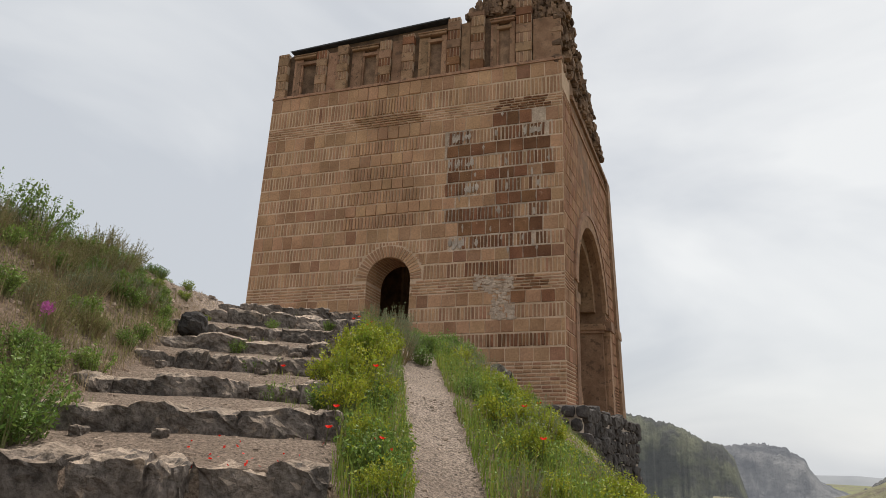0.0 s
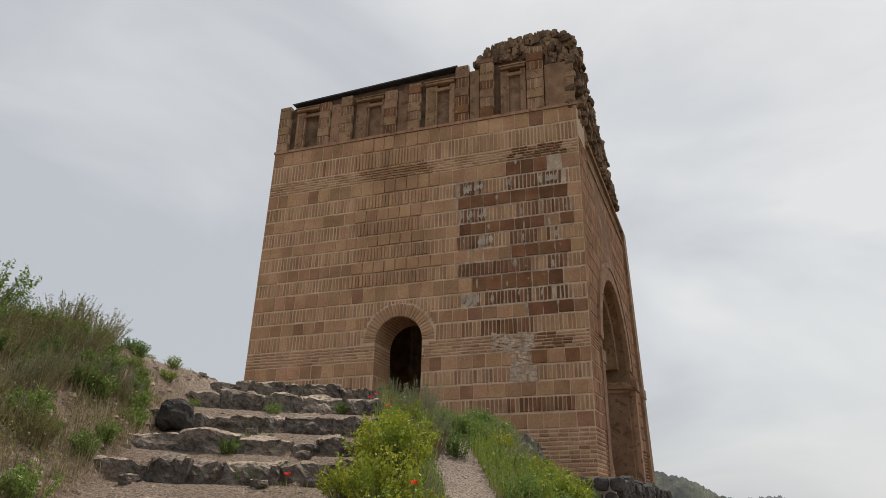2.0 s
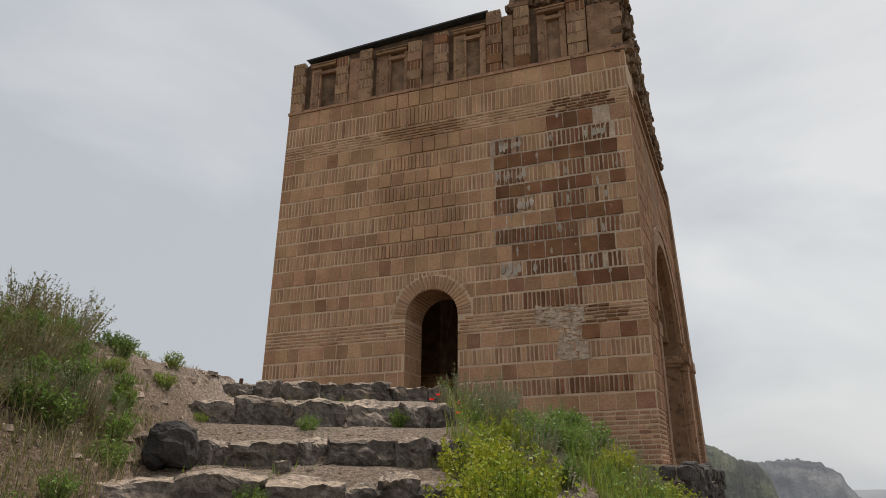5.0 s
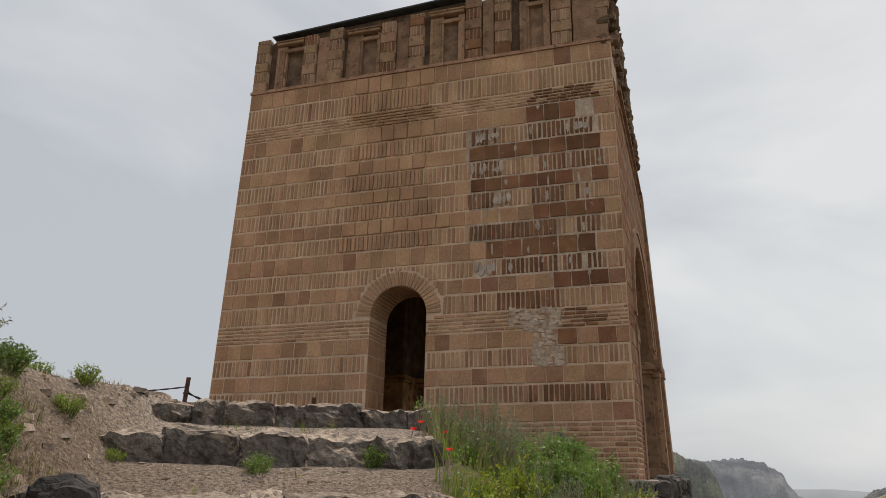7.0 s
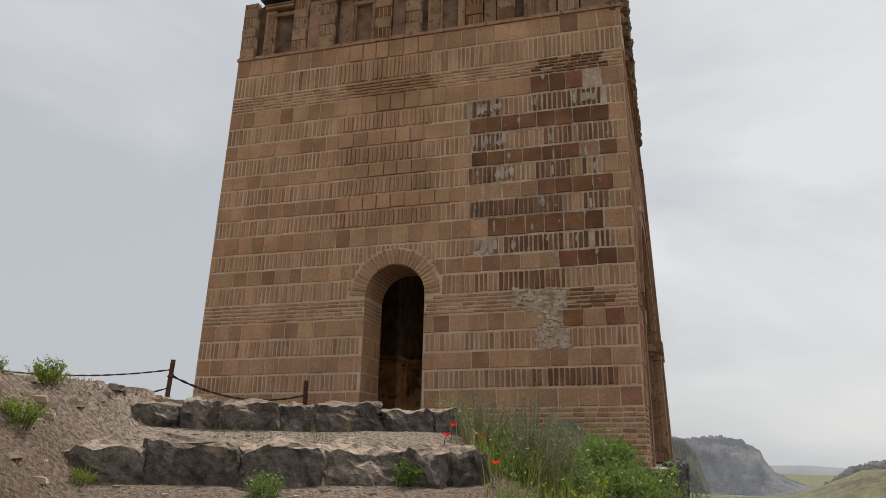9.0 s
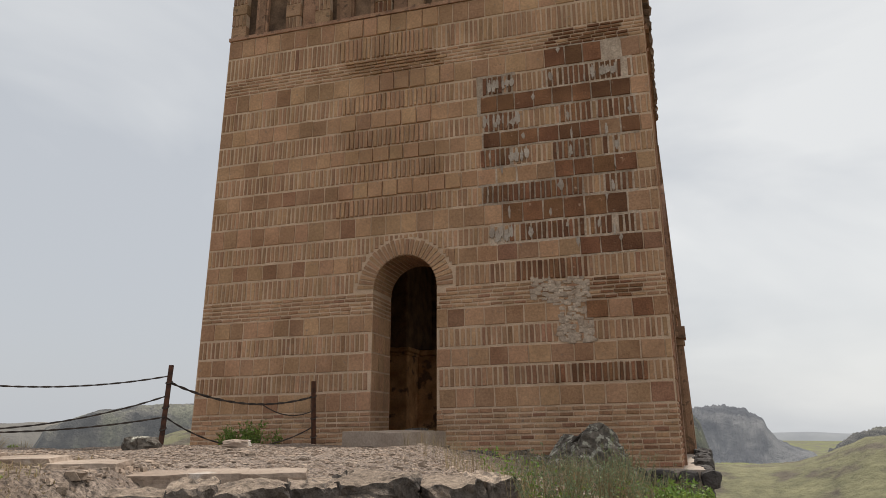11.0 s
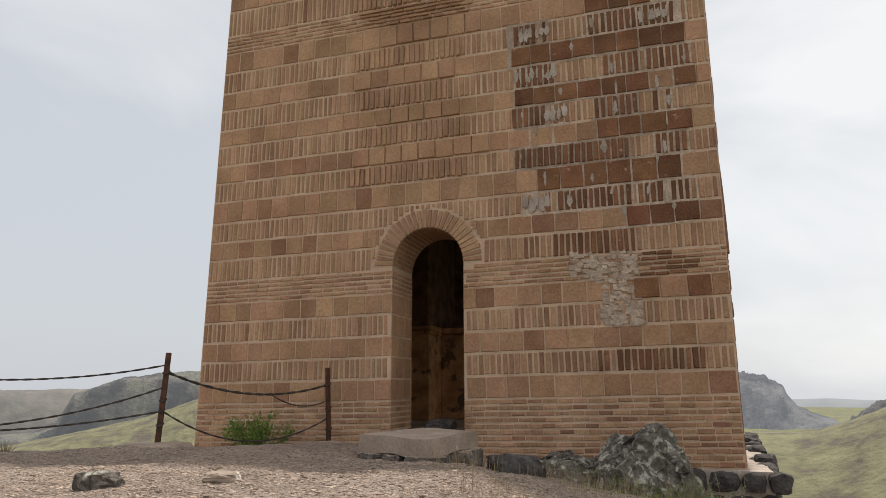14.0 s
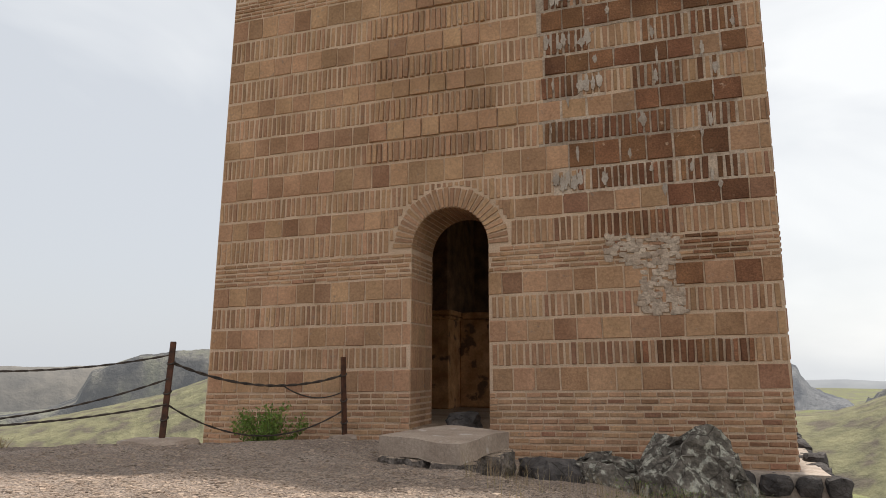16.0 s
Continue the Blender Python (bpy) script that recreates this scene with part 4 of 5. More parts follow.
def herb(name, label, mat, r, tall, stems, per, size, long=2.2, stem_mat=None, droop=0.5, top=0.0):
    """A plant: stems fanning from one root, and leaves along them; top: how far leaves crowd to the tips."""
    thing = tagged(new(name), label, name.replace("_", " "))
    st, cs = [], []
    a = RNG.uniform(0, 2 * np.pi, stems)
    spread = r * np.sqrt(RNG.uniform(0, 1, stems))
    hh = tall * RNG.uniform(0.6, 1.0, stems) * (1 - 0.35 * (spread / r) ** 2)
    vs, fs = [], []
    for i in range(stems):
        tip = np.array([math.cos(a[i]) * spread[i], math.sin(a[i]) * spread[i], hh[i]])
        root = np.array([tip[0] * 0.35, tip[1] * 0.35, -0.05])
        for f in np.linspace(0, 1, 5):
            p = root + (tip - root) * f
            p[2] = root[2] + (tip[2] - root[2]) * (f ** (1 - 0.3 * droop))
            w = 0.006 * (1.1 - f)
            vs += [p + [w, 0, 0], p + [-w * 0.5, w, 0], p + [-w * 0.5, -w, 0]]
        b = len(vs) - 15
        for q in range(4):
            for e_ in range(3):
                fs.append((b + q * 3 + e_, b + q * 3 + (e_ + 1) % 3, b + q * 3 + 3 + (e_ + 1) % 3, b + q * 3 + 3 + e_))
        f = RNG.uniform(0.12 + top, 1.0, per) ** (0.7)
        p = root + (tip - root) * f[:, None]
        p[:, 2] = root[2] + (tip[2] - root[2]) * f ** (1 - 0.3 * droop)
        cs.append(p + RNG.normal(0, size * 1.0, (per, 3)))
    mesh_object("stalk", vs, fs, stem_mat or M_STEM, thing)["kind"] = "stuff"
    leaves("foliage", np.concatenate(cs), size, mat, thing, 0.5, long)["kind"] = "stuff"
    return thing


def plant_at(thing, spots):
    """Stand copies of a plant on the ground: rows of (s, u, scale)."""
    for i, (s_, u_, k) in enumerate(spots):
        x_, y_ = xy(s_, u_)
        m = Matrix.Translation((x_, y_, h1(x_, y_) - 0.02)) @ Matrix.Rotation(i * 2.4 + s_, 4, "Z") @ Matrix.Diagonal((k, k, k * RNG.uniform(0.85, 1.1), 1))
        if i == 0:
            thing.matrix_basis = m
        else:
            c = copy_thing(thing, Matrix())
            c.matrix_basis = m


spurge = [herb("spurge_plant", "yellow-green flowering spurge clump growing on the slope", M_YELLOW, 0.28, 0.50, 56, 38, 0.015, 1.9, top=0.25) for _ in range(2)]
green = [herb("weed_plant", "leafy green weed growing in the grass", M_LEAF, 0.22, 0.36, 34, 26, 0.014, 3.0) for _ in range(2)]
wispy = [herb("wispy_weed", "tall wispy grey-green weed with fine stalks", M_SAGE, 0.30, 0.60, 44, 30, 0.007, 3.6, M_DRY) for _ in range(2)]
bush = herb("bush", "dark green leafy bush on the bank top", M_LEAF, 0.48, 0.62, 34, 30, 0.019, 2.2)
tall_wisp = herb("tall_weed", "tall olive-green weed with thin dry stalks", M_OLIVE, 0.36, 0.62, 60, 26, 0.008, 4.0, M_DRY, top=0.1)
wallbush = herb("bush", "low dark green bush growing at the wall foot", M_LEAF, 0.42, 0.42, 70, 36, 0.015, 2.4)
bank_weed = herb("bank_weed", "fresh green leafy weed on the dry bank", M_GRASS, 0.22, 0.34, 40, 26, 0.013, 3.2, droop=1.0)
thorn = herb("thorn_bush", "dry leafless grey thorn bush", M_DRY, 0.30, 0.30, 40, 5, 0.006, 3.0, M_DRY)
plant_at(spurge[0], [(-11.9, -7.12, 1.0), (-11.3, -6.95, 1.1), (-12.5, -7.25, 0.8), (-10.6, -6.75, 1.05), (-10.9, -7.05, 0.95), (-11.3, -5.25, 1.0), (-10.9, -5.0, 0.9), (-9.6, -5.25, 0.9), (-12.1, -6.95, 0.8)])
plant_at(spurge[1], [(-10.2, -6.85, 1.0), (-9.9, -5.0, 0.95), (-9.7, -6.55, 0.8), (-10.3, -4.7, 0.9), (-11.6, -7.3, 0.8), (-9.3, -5.5, 0.7), (-10.5, -5.3, 0.75), (-11.8, -5.5, 0.7)])
plant_at(green[0], [(-13.6, -9.35, 1.2), (-13.3, -9.15, 1.0), (-13.8, -9.6, 1.3), (-12.9, -9.35, 0.9), (-12.4, -9.4, 0.9), (-11.9, -9.15, 0.8), (-13.4, -7.15, 0.9), (-12.9, -7.2, 0.9), (-12.3, -7.35, 0.8), (-10.2, -9.0, 0.7), (-9.0, -9.35, 0.6),
                    (-9.1, -7.9, 0.5), (-12.05, -7.75, 0.6), (-10.5, -8.2, 0.5), (-11.1, -8.0, 0.5), (-8.9, -7.2, 0.5)])
plant_at(green[1], [(-13.2, -6.95, 0.9), (-12.4, -5.75, 0.9), (-11.8, -4.9, 0.9), (-11.2, -4.5, 1.0), (-6.2, -3.4, 0.50), (-5.6, -3.1, 0.55), (-5.2, -2.7, 0.55), (-4.8, -2.9, 0.55), (-4.4, -2.4, 0.50), (-4, -2.9, 0.50), (-8.6, -9.5, 0.70), (-8.3, -9.9, 0.70),
                    (-10.3, -9.45, 0.80), (-11.2, -9.5, 0.80), (-4.3, -3.6, 0.60), (-5.4, -3.9, 0.60), (-4.6, -3.2, 0.75), (-4.9, -2.6, 0.80), (-4.1, -2.5, 0.75), (-5.3, -3.3, 0.75), (-3.6, -2.4, 0.70), (-5.8, -2.9, 0.75), (-4.4, -2, 0.75)])
plant_at(wispy[0], [(-10.0, -6.45, 0.9), (-9.6, -6.3, 0.9), (-6.6, -5.6, 0.8), (-5.7, -5.1, 0.8), (-10.2, -9.42, 0.7), (-10.6, -9.6, 0.75), (-9.9, -9.55, 0.6), (-12.0, -4.9, 0.9)])
plant_at(wispy[1], [(-7.3, -6.3, 0.7), (-5.9, -4.7, 1.0), (-5.2, -4.5, 0.9), (-4.7, -3.9, 0.7), (-9.2, -9.6, 0.5), (-11.1, -9.7, 0.7), (-6.4, -4.5, 0.9), (-3.2, -3.2, 0.7), (-8.8, -6.2, 0.7), (-2.6, -2.9, 0.7), (-6.2, -5.0, 0.9), (-6.8, -5.0, 0.9)])
pr0 = random.Random(3)
plant_at(bush, [(-10.35, -10.3, 0.85), (-10.6, -10.6, 0.95), (-10.75, -10.15, 0.6), (-10.2, -10.15, 0.5), (-13.0, -9.3, 0.8), (-13.35, -9.2, 0.85), (-12.6, -9.45, 0.6)])
plant_at(tall_wisp, [(pr0.uniform(-11.8, -9.7), pr0.uniform(-10.4, -9.35), pr0.uniform(0.4, 0.62)) for _ in range(16)] + [(-8.8, -9.85, 1.05), (-8.95, -9.95, 1.0), (-9.3, -10.0, 0.95), (-9.95, -9.6, 0.75), (-10.2, -9.75, 0.75), (-10.5, -9.9, 0.65), (-10.9, -9.9, 0.6)])
plant_at(wallbush, [(*su(-8.75, -1.0), 1.75)])
for thing_, spots_ in ((green[0], ((-8.75, -6.5, 0.50), (-8.35, -6.4, 0.55), (-7.95, -6.3, 0.45), (-7, -4.9, 1.20))), (green[1], ((-7.7, -5.3, 1.10), (-7.3, -5.1, 1.20), (-8.1, -5.2, 1.20), (-6.7, -4.6, 1.10))),
                       (green[0], ((-9.3, -9.7, 0.60), (-8.9, -10.2, 0.70), (-8.5, -10, 0.55), (-9.6, -10.3, 0.80), (-8.2, -10.5, 0.60), (-9, -9.45, 0.50), (-9.8, -9.4, 0.70), (-9.5, -9.2, 0.50), (-10, -9.9, 0.80), (-9.7, -9.75, 0.60), (-9.25, -10, 0.70))), (wispy[0], ((-8.5, -6.25, 0.9), (-8.1, -6.15, 1.0), (-8.7, -6.3, 0.9)))):
    for s_, u_, k_ in spots_:
        x_, y_ = xy(s_, u_)
        copy_thing(thing_, Matrix()).matrix_basis = Matrix.Translation((x_, y_, h1(x_, y_) - 0.02)) @ Matrix.Rotation(s_ * 3, 4, "Z") @ Matrix.Diagonal((k_, k_, k_, 1))
# more weeds, thick on the slope and thinner on the bank
pr = random.Random(5)
more = {0: [], 1: [], 2: [], 3: [], 4: [], 5: []}
for _ in range(150):
    s_, u_ = pr.uniform(-14.5, -8.0), pr.uniform(-7.3, -4.2)
    pc = -6.55 + 0.13 * (s_ + 13)
    if u_ > stair_mid(s_) + 1.1 and abs(u_ - pc) > 0.42:
        more[pr.choice([0, 1, 2, 2, 3, 3, 4] if s_ < -9.4 else [4, 5, 5])].append((s_, u_, pr.uniform(0.5, 0.95)))
for _ in range(70):
    s_, u_ = pr.uniform(-15, -7.9), pr.uniform(-12.0, -8.8)
    if u_ < stair_mid(s_) - 1.15 and (s_ < -10 or pr.random() < 0.45):
        more[pr.choice([2, 3, 4, 5, 4, 5, 5])].append((s_, u_, pr.uniform(0.4, 0.8) * (1.0 if s_ < -10 else 0.55)))
for _ in range(22):
    s_, u_ = pr.uniform(-11.2, -9.4), pr.uniform(-10.4, -9.05)
    more[pr.choice([2, 3, 2, 3, 2, 5])].append((s_, u_, pr.uniform(0.4, 0.75)))
for _ in range(48):
    s_, u_ = pr.uniform(-9.7, -7.3), pr.uniform(-6.1, -4.4)
    more[pr.choice([2, 3, 3, 2, 5])].append((s_, u_, pr.uniform(0.5, 0.9)))
for i_, kind_ in enumerate((spurge[0], spurge[1], green[0], green[1], wispy[0], wispy[1])):
    for j_, (s_, u_, k_) in enumerate(more[i_]):
        x_, y_ = xy(s_, u_)
        c_ = copy_thing(kind_, Matrix())
        c_.matrix_basis = Matrix.Translation((x_, y_, h1(x_, y_) - 0.02)) @ Matrix.Rotation(j_ * 1.7, 4, "Z") @ Matrix.Diagonal((k_, k_, k_, 1))
plant_at(bank_weed, [(*su(-11.15, -4.6), 0.55), (*su(-11.4, -5.0), 0.45), (-8.92, -9.03, 0.5), (-8.43, -9.08, 0.5), (-8.5, -9.35, 0.45), (-9.0, -8.72, 0.3), (-8.2, -9.6, 0.4), (-9.3, -9.3, 0.5), (-9.55, -9.15, 0.45), (-8.1, -9.15, 0.3), (-8.75, -9.6, 0.4)])
plant_at(thorn, [(*su(-11.5, -4.75), 1.1), (*su(-11.1, -4.4), 0.8), (*su(-9.6, -6.6), 1.0), (*su(-9.2, -6.9), 0.7), (*su(-11.0, -6.4), 0.9)])

# grass: uncountable
def scatter(n, s0, s1, u0, u1, keep):
    s_, u_ = RNG.uniform(s0, s1, n), RNG.uniform(u0, u1, n)
    x_, y_ = xy(s_, u_)
    patch = np.array([noise.noise(Vector((a * 1.3, b * 1.3, 0))) for a, b in zip(x_, y_)])
    ok = keep(s_, u_, patch)
    x_, y_ = x_[ok], y_[ok]
    return np.stack([x_, y_, height(x_, y_) - 0.01], -1)


def off_stairs(s_, u_):
    return np.abs(u_ - stair_mid(s_)) > 1.02


def off_path(s_, u_):
    return np.abs(u_ - (-6.55 + 0.13 * (s_ + 13))) > 0.24


pts = scatter(75000, -17, -7.2, -7.55, -2.5, lambda s_, u_, p: off_path(s_, u_) & (u_ > stair_mid(s_) + 0.95) & (p > -0.35) & ((s_ < -8.6) | (u_ > -5.2)))
tagged(blades("grass", pts, 0.07 + 0.22 * RNG.random(len(pts)) ** 1.5, 0.006, M_GRASS), "dense green grass and weeds on the slope", "grass", kind="stuff")
pts = scatter(11000, -7.5, -1.5, -5.0, -1.0, lambda s_, u_, p: (p > -0.1) & (u_ > -5.0 + 0.35 * (s_ + 7.5)))
tagged(blades("grass", pts, 0.05 + 0.16 * RNG.random(len(pts)) ** 1.6, 0.005, M_GRASS), "green grass near the tower corner", "grass", kind="stuff")
pts = scatter(70000, -17, -9.1, -13.5, -8.6, lambda s_, u_, p: (u_ < stair_mid(s_) - 1.0) & (p > -0.25 + 0.25 * (s_ > -9.5)))
tagged(blades("grass", pts, 0.03 + 0.11 * RNG.random(len(pts)) ** 1.6, 0.005, M_OLIVE), "patchy olive-green grass on the bank", "grass", kind="stuff")
pts = scatter(44000, -17, -9.6, -13.5, -8.6, lambda s_, u_, p: (u_ < stair_mid(s_) - 0.95) & (p < 0.25))
tagged(blades("dry_grass", pts, 0.03 + 0.22 * RNG.random(len(pts)) ** 2, 0.004, M_DRY, 0.7), "dry straw-coloured grass on the bank", "grass", kind="stuff")
pts = scatter(26000, -9.9, -7.0, -13.0, -8.6, lambda s_, u_, p: (u_ < stair_mid(s_) - 0.9) & (p < 0.12))
tagged(blades("dry_grass", pts, 0.015 + 0.055 * RNG.random(len(pts)) ** 2, 0.004, M_DRY, 1.6), "short trampled dry grass on the bank", "grass", kind="stuff")
pts = scatter(9000, -16, -2.0, -7.3, -2.2, lambda s_, u_, p: off_path(s_, u_) & (u_ > stair_mid(s_) + 0.95) & (p < 0.2))
tagged(blades("dry_grass", pts, RNG.uniform(0.10, 0.36, len(pts)), 0.0035, M_DRY, 0.5), "thin dry grass stalks on the slope", "grass", kind="stuff")
pts = scatter(5000, -14, -7.8, -9.4, -6.8, lambda s_, u_, p: ~off_stairs(s_, u_) & (p > 0.22))
tagged(blades("grass", pts, RNG.uniform(0.03, 0.09, len(pts)), 0.004, M_GRASS), "small tufts of grass between the steps", "grass", kind="stuff")
# low leafy cover between the taller plants
def cover(name, n, s0, s1, u0, u1, keep, tall, size, mat, label):
    pts = scatter(n, s0, s1, u0, u1, keep)
    pts = pts + np.stack([0 * pts[:, 0], 0 * pts[:, 0], tall * RNG.random(len(pts)) ** 1.5], -1)
    tagged(leaves(name, pts, size, mat, None, 0.4, 2.4), label, "plants", kind="stuff")


slope = lambda s_, u_, p: off_path(s_, u_) & (u_ > stair_mid(s_) + 1.0) & (p > -0.3)
cover("ground_cover", 70000, -16, -7.0, -7.3, -2.5, slope, 0.26, 0.012, M_LEAF, "leafy green weeds covering the slope")
cover("ground_cover", 26000, -14, -9.3, -7.3, -3.5, lambda s_, u_, p: slope(s_, u_, p) & (p > 0.0), 0.38, 0.010, M_YELLOW, "yellow-green flowering weeds on the slope")
cover("ground_cover", 42000, -16, -9.2, -12.5, -8.8, lambda s_, u_, p: (u_ < stair_mid(s_) - 1.1) & (p > -0.15 + 0.35 * (s_ > -9.8)), 0.24, 0.009, M_OLIVE, "low olive-green weeds covering the bank")
cover("ground_cover", 6000, -6.5, -1.5, -4.4, -1.5, lambda s_, u_, p: p > -0.1, 0.25, 0.011, M_LEAF, "leafy green weeds near the tower corner")
# pebbles
pts = scatter(30000, -14.5, 3.5, -12.5, -4.5, lambda s_, u_, p: (p > -0.3) & ((s_ > -8) | ~off_stairs(s_, u_) | ~off_path(s_, u_)))
n = len(pts)
chip = np.array([[-1, -1, -0.6], [1, -1, -0.6], [1, 1, -0.6], [-1, 1, -0.6], [-0.75, -0.7, 0.45], [0.75, -0.7, 0.45], [0.75, 0.7, 0.45], [-0.75, 0.7, 0.45]])
CHIP_FACES = ((4, 5, 6, 7), (0, 1, 5, 4), (1, 2, 6, 5), (2, 3, 7, 6), (3, 0, 4, 7))
sz = (0.005 + 0.020 * RNG.random(n) ** 5)[:, None, None]
ang = RNG.uniform(0, 6.28, n)
rot = np.stack([np.stack([np.cos(ang), -np.sin(ang), 0 * ang], -1), np.stack([np.sin(ang), np.cos(ang), 0 * ang], -1), np.stack([0 * ang, 0 * ang, 1 + 0 * ang], -1)], 1)
v = (np.einsum("nij,kj->nki", rot, chip) * RNG.uniform(0.6, 1.3, (n, 8, 3)) * sz + pts[:, None, :] + np.array([0, 0, 0.006])).reshape(-1, 3)
k = np.arange(n)[:, None] * 8
fa = np.concatenate([k + np.array(t) for t in CHIP_FACES]).tolist()
tagged(mesh_object("pebbles", v, fa, M_PEBBLE), "scattered pebbles and gravel on the ground", "pebbles", kind="stuff")


for n_, (s0, s1, u0, u1, big) in enumerate(((-12, -6.5, -11.5, -8.6, 0.032), (-8.2, 2.0, -11.0, -5.5, 0.026), (-7.6, -2.0, -10.0, -5.2, 0.012), (-6.5, 2.5, -11.0, -4.2, 0.014))):
    pts = scatter((2200, 2600, 34000, 26000)[n_], s0, s1, u0, u1, lambda s_, u_, p: (u_ < stair_mid(s_) - 0.9) | (s_ > -7.9))
    n = len(pts)
    sz = (0.007 + big * RNG.random(n) ** 2.6)[:, None, None]
    ang = RNG.uniform(0, 6.28, n)
    rot = np.stack([np.stack([np.cos(ang), -np.sin(ang), 0 * ang], -1), np.stack([np.sin(ang), np.cos(ang), 0 * ang], -1), np.stack([0 * ang, 0 * ang, 1 + 0 * ang], -1)], 1)
    v = (np.einsum("nij,kj->nki", rot, chip) * RNG.uniform(0.55, 1.35, (n, 8, 3)) * sz + pts[:, None, :] + np.array([0, 0, 0.006])).reshape(-1, 3)
    k = np.arange(n)[:, None] * 8
    fa = np.concatenate([k + np.array(t) for t in CHIP_FACES]).tolist()
    tagged(mesh_object("loose_stones", v, fa, M_CLOD), "loose stones and clods lying on the earth", "stones", kind="stuff")


def poppy(spot, tall):
    thing = tagged(new("poppy"), "red poppy in flower on a thin stem", "poppy", group="poppies in the grass")
    x_, y_ = xy(*spot)
    z_ = h1(x_, y_)
    stem = tube([(x_, y_, z_ - 0.03), (x_ + 0.01, y_, z_ + tall * 0.6), (x_ + 0.02, y_ - 0.01, z_ + tall)], 0.003, M_STEM, "stem", thing)
    for i in range(4):
        a = i * 1.57 + 0.4
        vs, fs = [], []
        for r_ in range(4):
            for c_ in range(5):
                f, g = r_ / 3, (c_ / 4 - 0.5)
                rr, an = 0.025 * f, a + g * 1.7
                vs.append((x_ + 0.02 + rr * math.cos(an), y_ - 0.01 + rr * math.sin(an), z_ + tall + 0.014 * f * f + 0.006 * math.sin(g * 9) * f))
        for r_ in range(3):
            for c_ in range(4):
                q = r_ * 5 + c_
                fs.append((q, q + 1, q + 6, q + 5))
        mesh_object("petal", vs, fs, M_POPPY, stem, smooth=True)


for s_, u_, t_ in ((-13.43, -7.06, 0.20), (-13.40, -7.12, 0.17), (-13.46, -7.02, 0.15), (-13.0, -7.33, 0.22), (-13.15, -7.38, 0.10), (-12.23, -6.98, 0.35), (-11.94, -5.6, 0.3), (-11.0, -5.1, 0.35), (-12.9, -5.8, 0.3),
                   (-8.3, -6.76, 0.08), (-8.33, -6.58, 0.08), (-8.9, -6.70, 0.10), (-8.45, -6.85, 0.05), (-11.1, -7.72, 0.08)):
    poppy((s_, u_), t_)
petals = [xy(-13.45 + 0.25 * RNG.normal(), -7.85 + 0.2 * RNG.normal()) for _ in range(26)]
tagged(leaves("fallen_petals", np.array([(x_, y_, h1(x_, y_) + 0.012) for x_, y_ in petals]), 0.018, M_POPPY, None, 0.0, 1.3), "red poppy petals fallen on the gravel", "petals", kind="stuff")
thistle = tagged(new("thistle"), "purple-pink thistle flower on the bank", "thistle")
x_, y_ = xy(-12.1, -9.5)
z_ = h1(x_, y_)
tube([(x_, y_, z_ - 0.03), (x_, y_, z_ + 0.3)], 0.005, M_STEM, "stem", thistle)
leaves("flower_head", np.array([[x_, y_, z_ + 0.32]]) + RNG.normal(0, 0.025, (140, 3)), 0.010, M_PINK, thistle, 1.0, 3.0)

# ---- brickwork of the front wall ----
ROWS = [(-0.55, 1.02, "thin", 14), (1.02, 1.46, "square", 1), (1.46, 1.90, "header", 1), (1.90, 2.32, "square", 1), (2.32, 2.77, "header", 1), (2.77, 3.20, "square", 1),
        (3.20, 3.68, "thin", 5), (3.68, 4.18, "header", 1), (4.18, 4.59, "square", 1), (4.59, 5.04, "header", 1), (5.04, 5.54, "square", 1), (5.54, 6.00, "header", 1),
        (6.00, 6.42, "square", 1), (6.42, 6.90, "header", 1), (6.90, 7.30, "square", 1), (7.30, 7.80, "header", 1), (7.80, 8.25, "square", 1), (8.25, 8.76, "header", 1),
        (8.76, 9.28, "square", 1), (9.28, 9.74, "thin", 5), (9.74, 10.40, "header", 1), (10.40, 10.95, "square", 1)]
# per course: stretches of the wall near the corner that lost their facing, and stretches plastered over with grey mortar
DARK = {2: [(-2.2, -0.4)], 5: [(-1.42, -0.5)], 6: [(-1.5, -0.5)], 7: [(-3.1, -1.48)], 8: [(-1.85, -0.55)], 9: [(-3.6, -0.42)], 10: [(-3.48, -0.5)],
        11: [(-3.85, -1.5), (-1.15, -0.43)], 12: [(-3.52, -2.68), (-2.2, -0.5)], 13: [(-3.75, -3.1), (-2.1, -1.36), (-1.0, -0.7)], 14: [(-3.75, -0.32)], 15: [(-3.75, -2.85), (-2.0, -0.3)],
        16: [(-3.85, -0.45)], 17: [(-3.85, -3.0), (-2.3, -0.35)], 18: [(-2.11, -0.42)], 19: [(-2.1, -0.45)]}
GREYED = {9: [(-3.6, -3.1)], 13: [(-3.1, -2.75)], 15: [(-3.72, -2.9)], 17: [(-3.6, -3.05), (-1.2, -0.7)]}
REDS = {18: [-9.0], 12: [-9.3, -8.6], 10: [-7.3, -9.5], 1: [-3.45, -2.2, -1.8], 5: [-4.4], 8: [-8.4]}
PITCH = {"thin": 0.27, "square": 0.39, "header": 0.118}
brick_rng = random.Random(11)
unit = {}
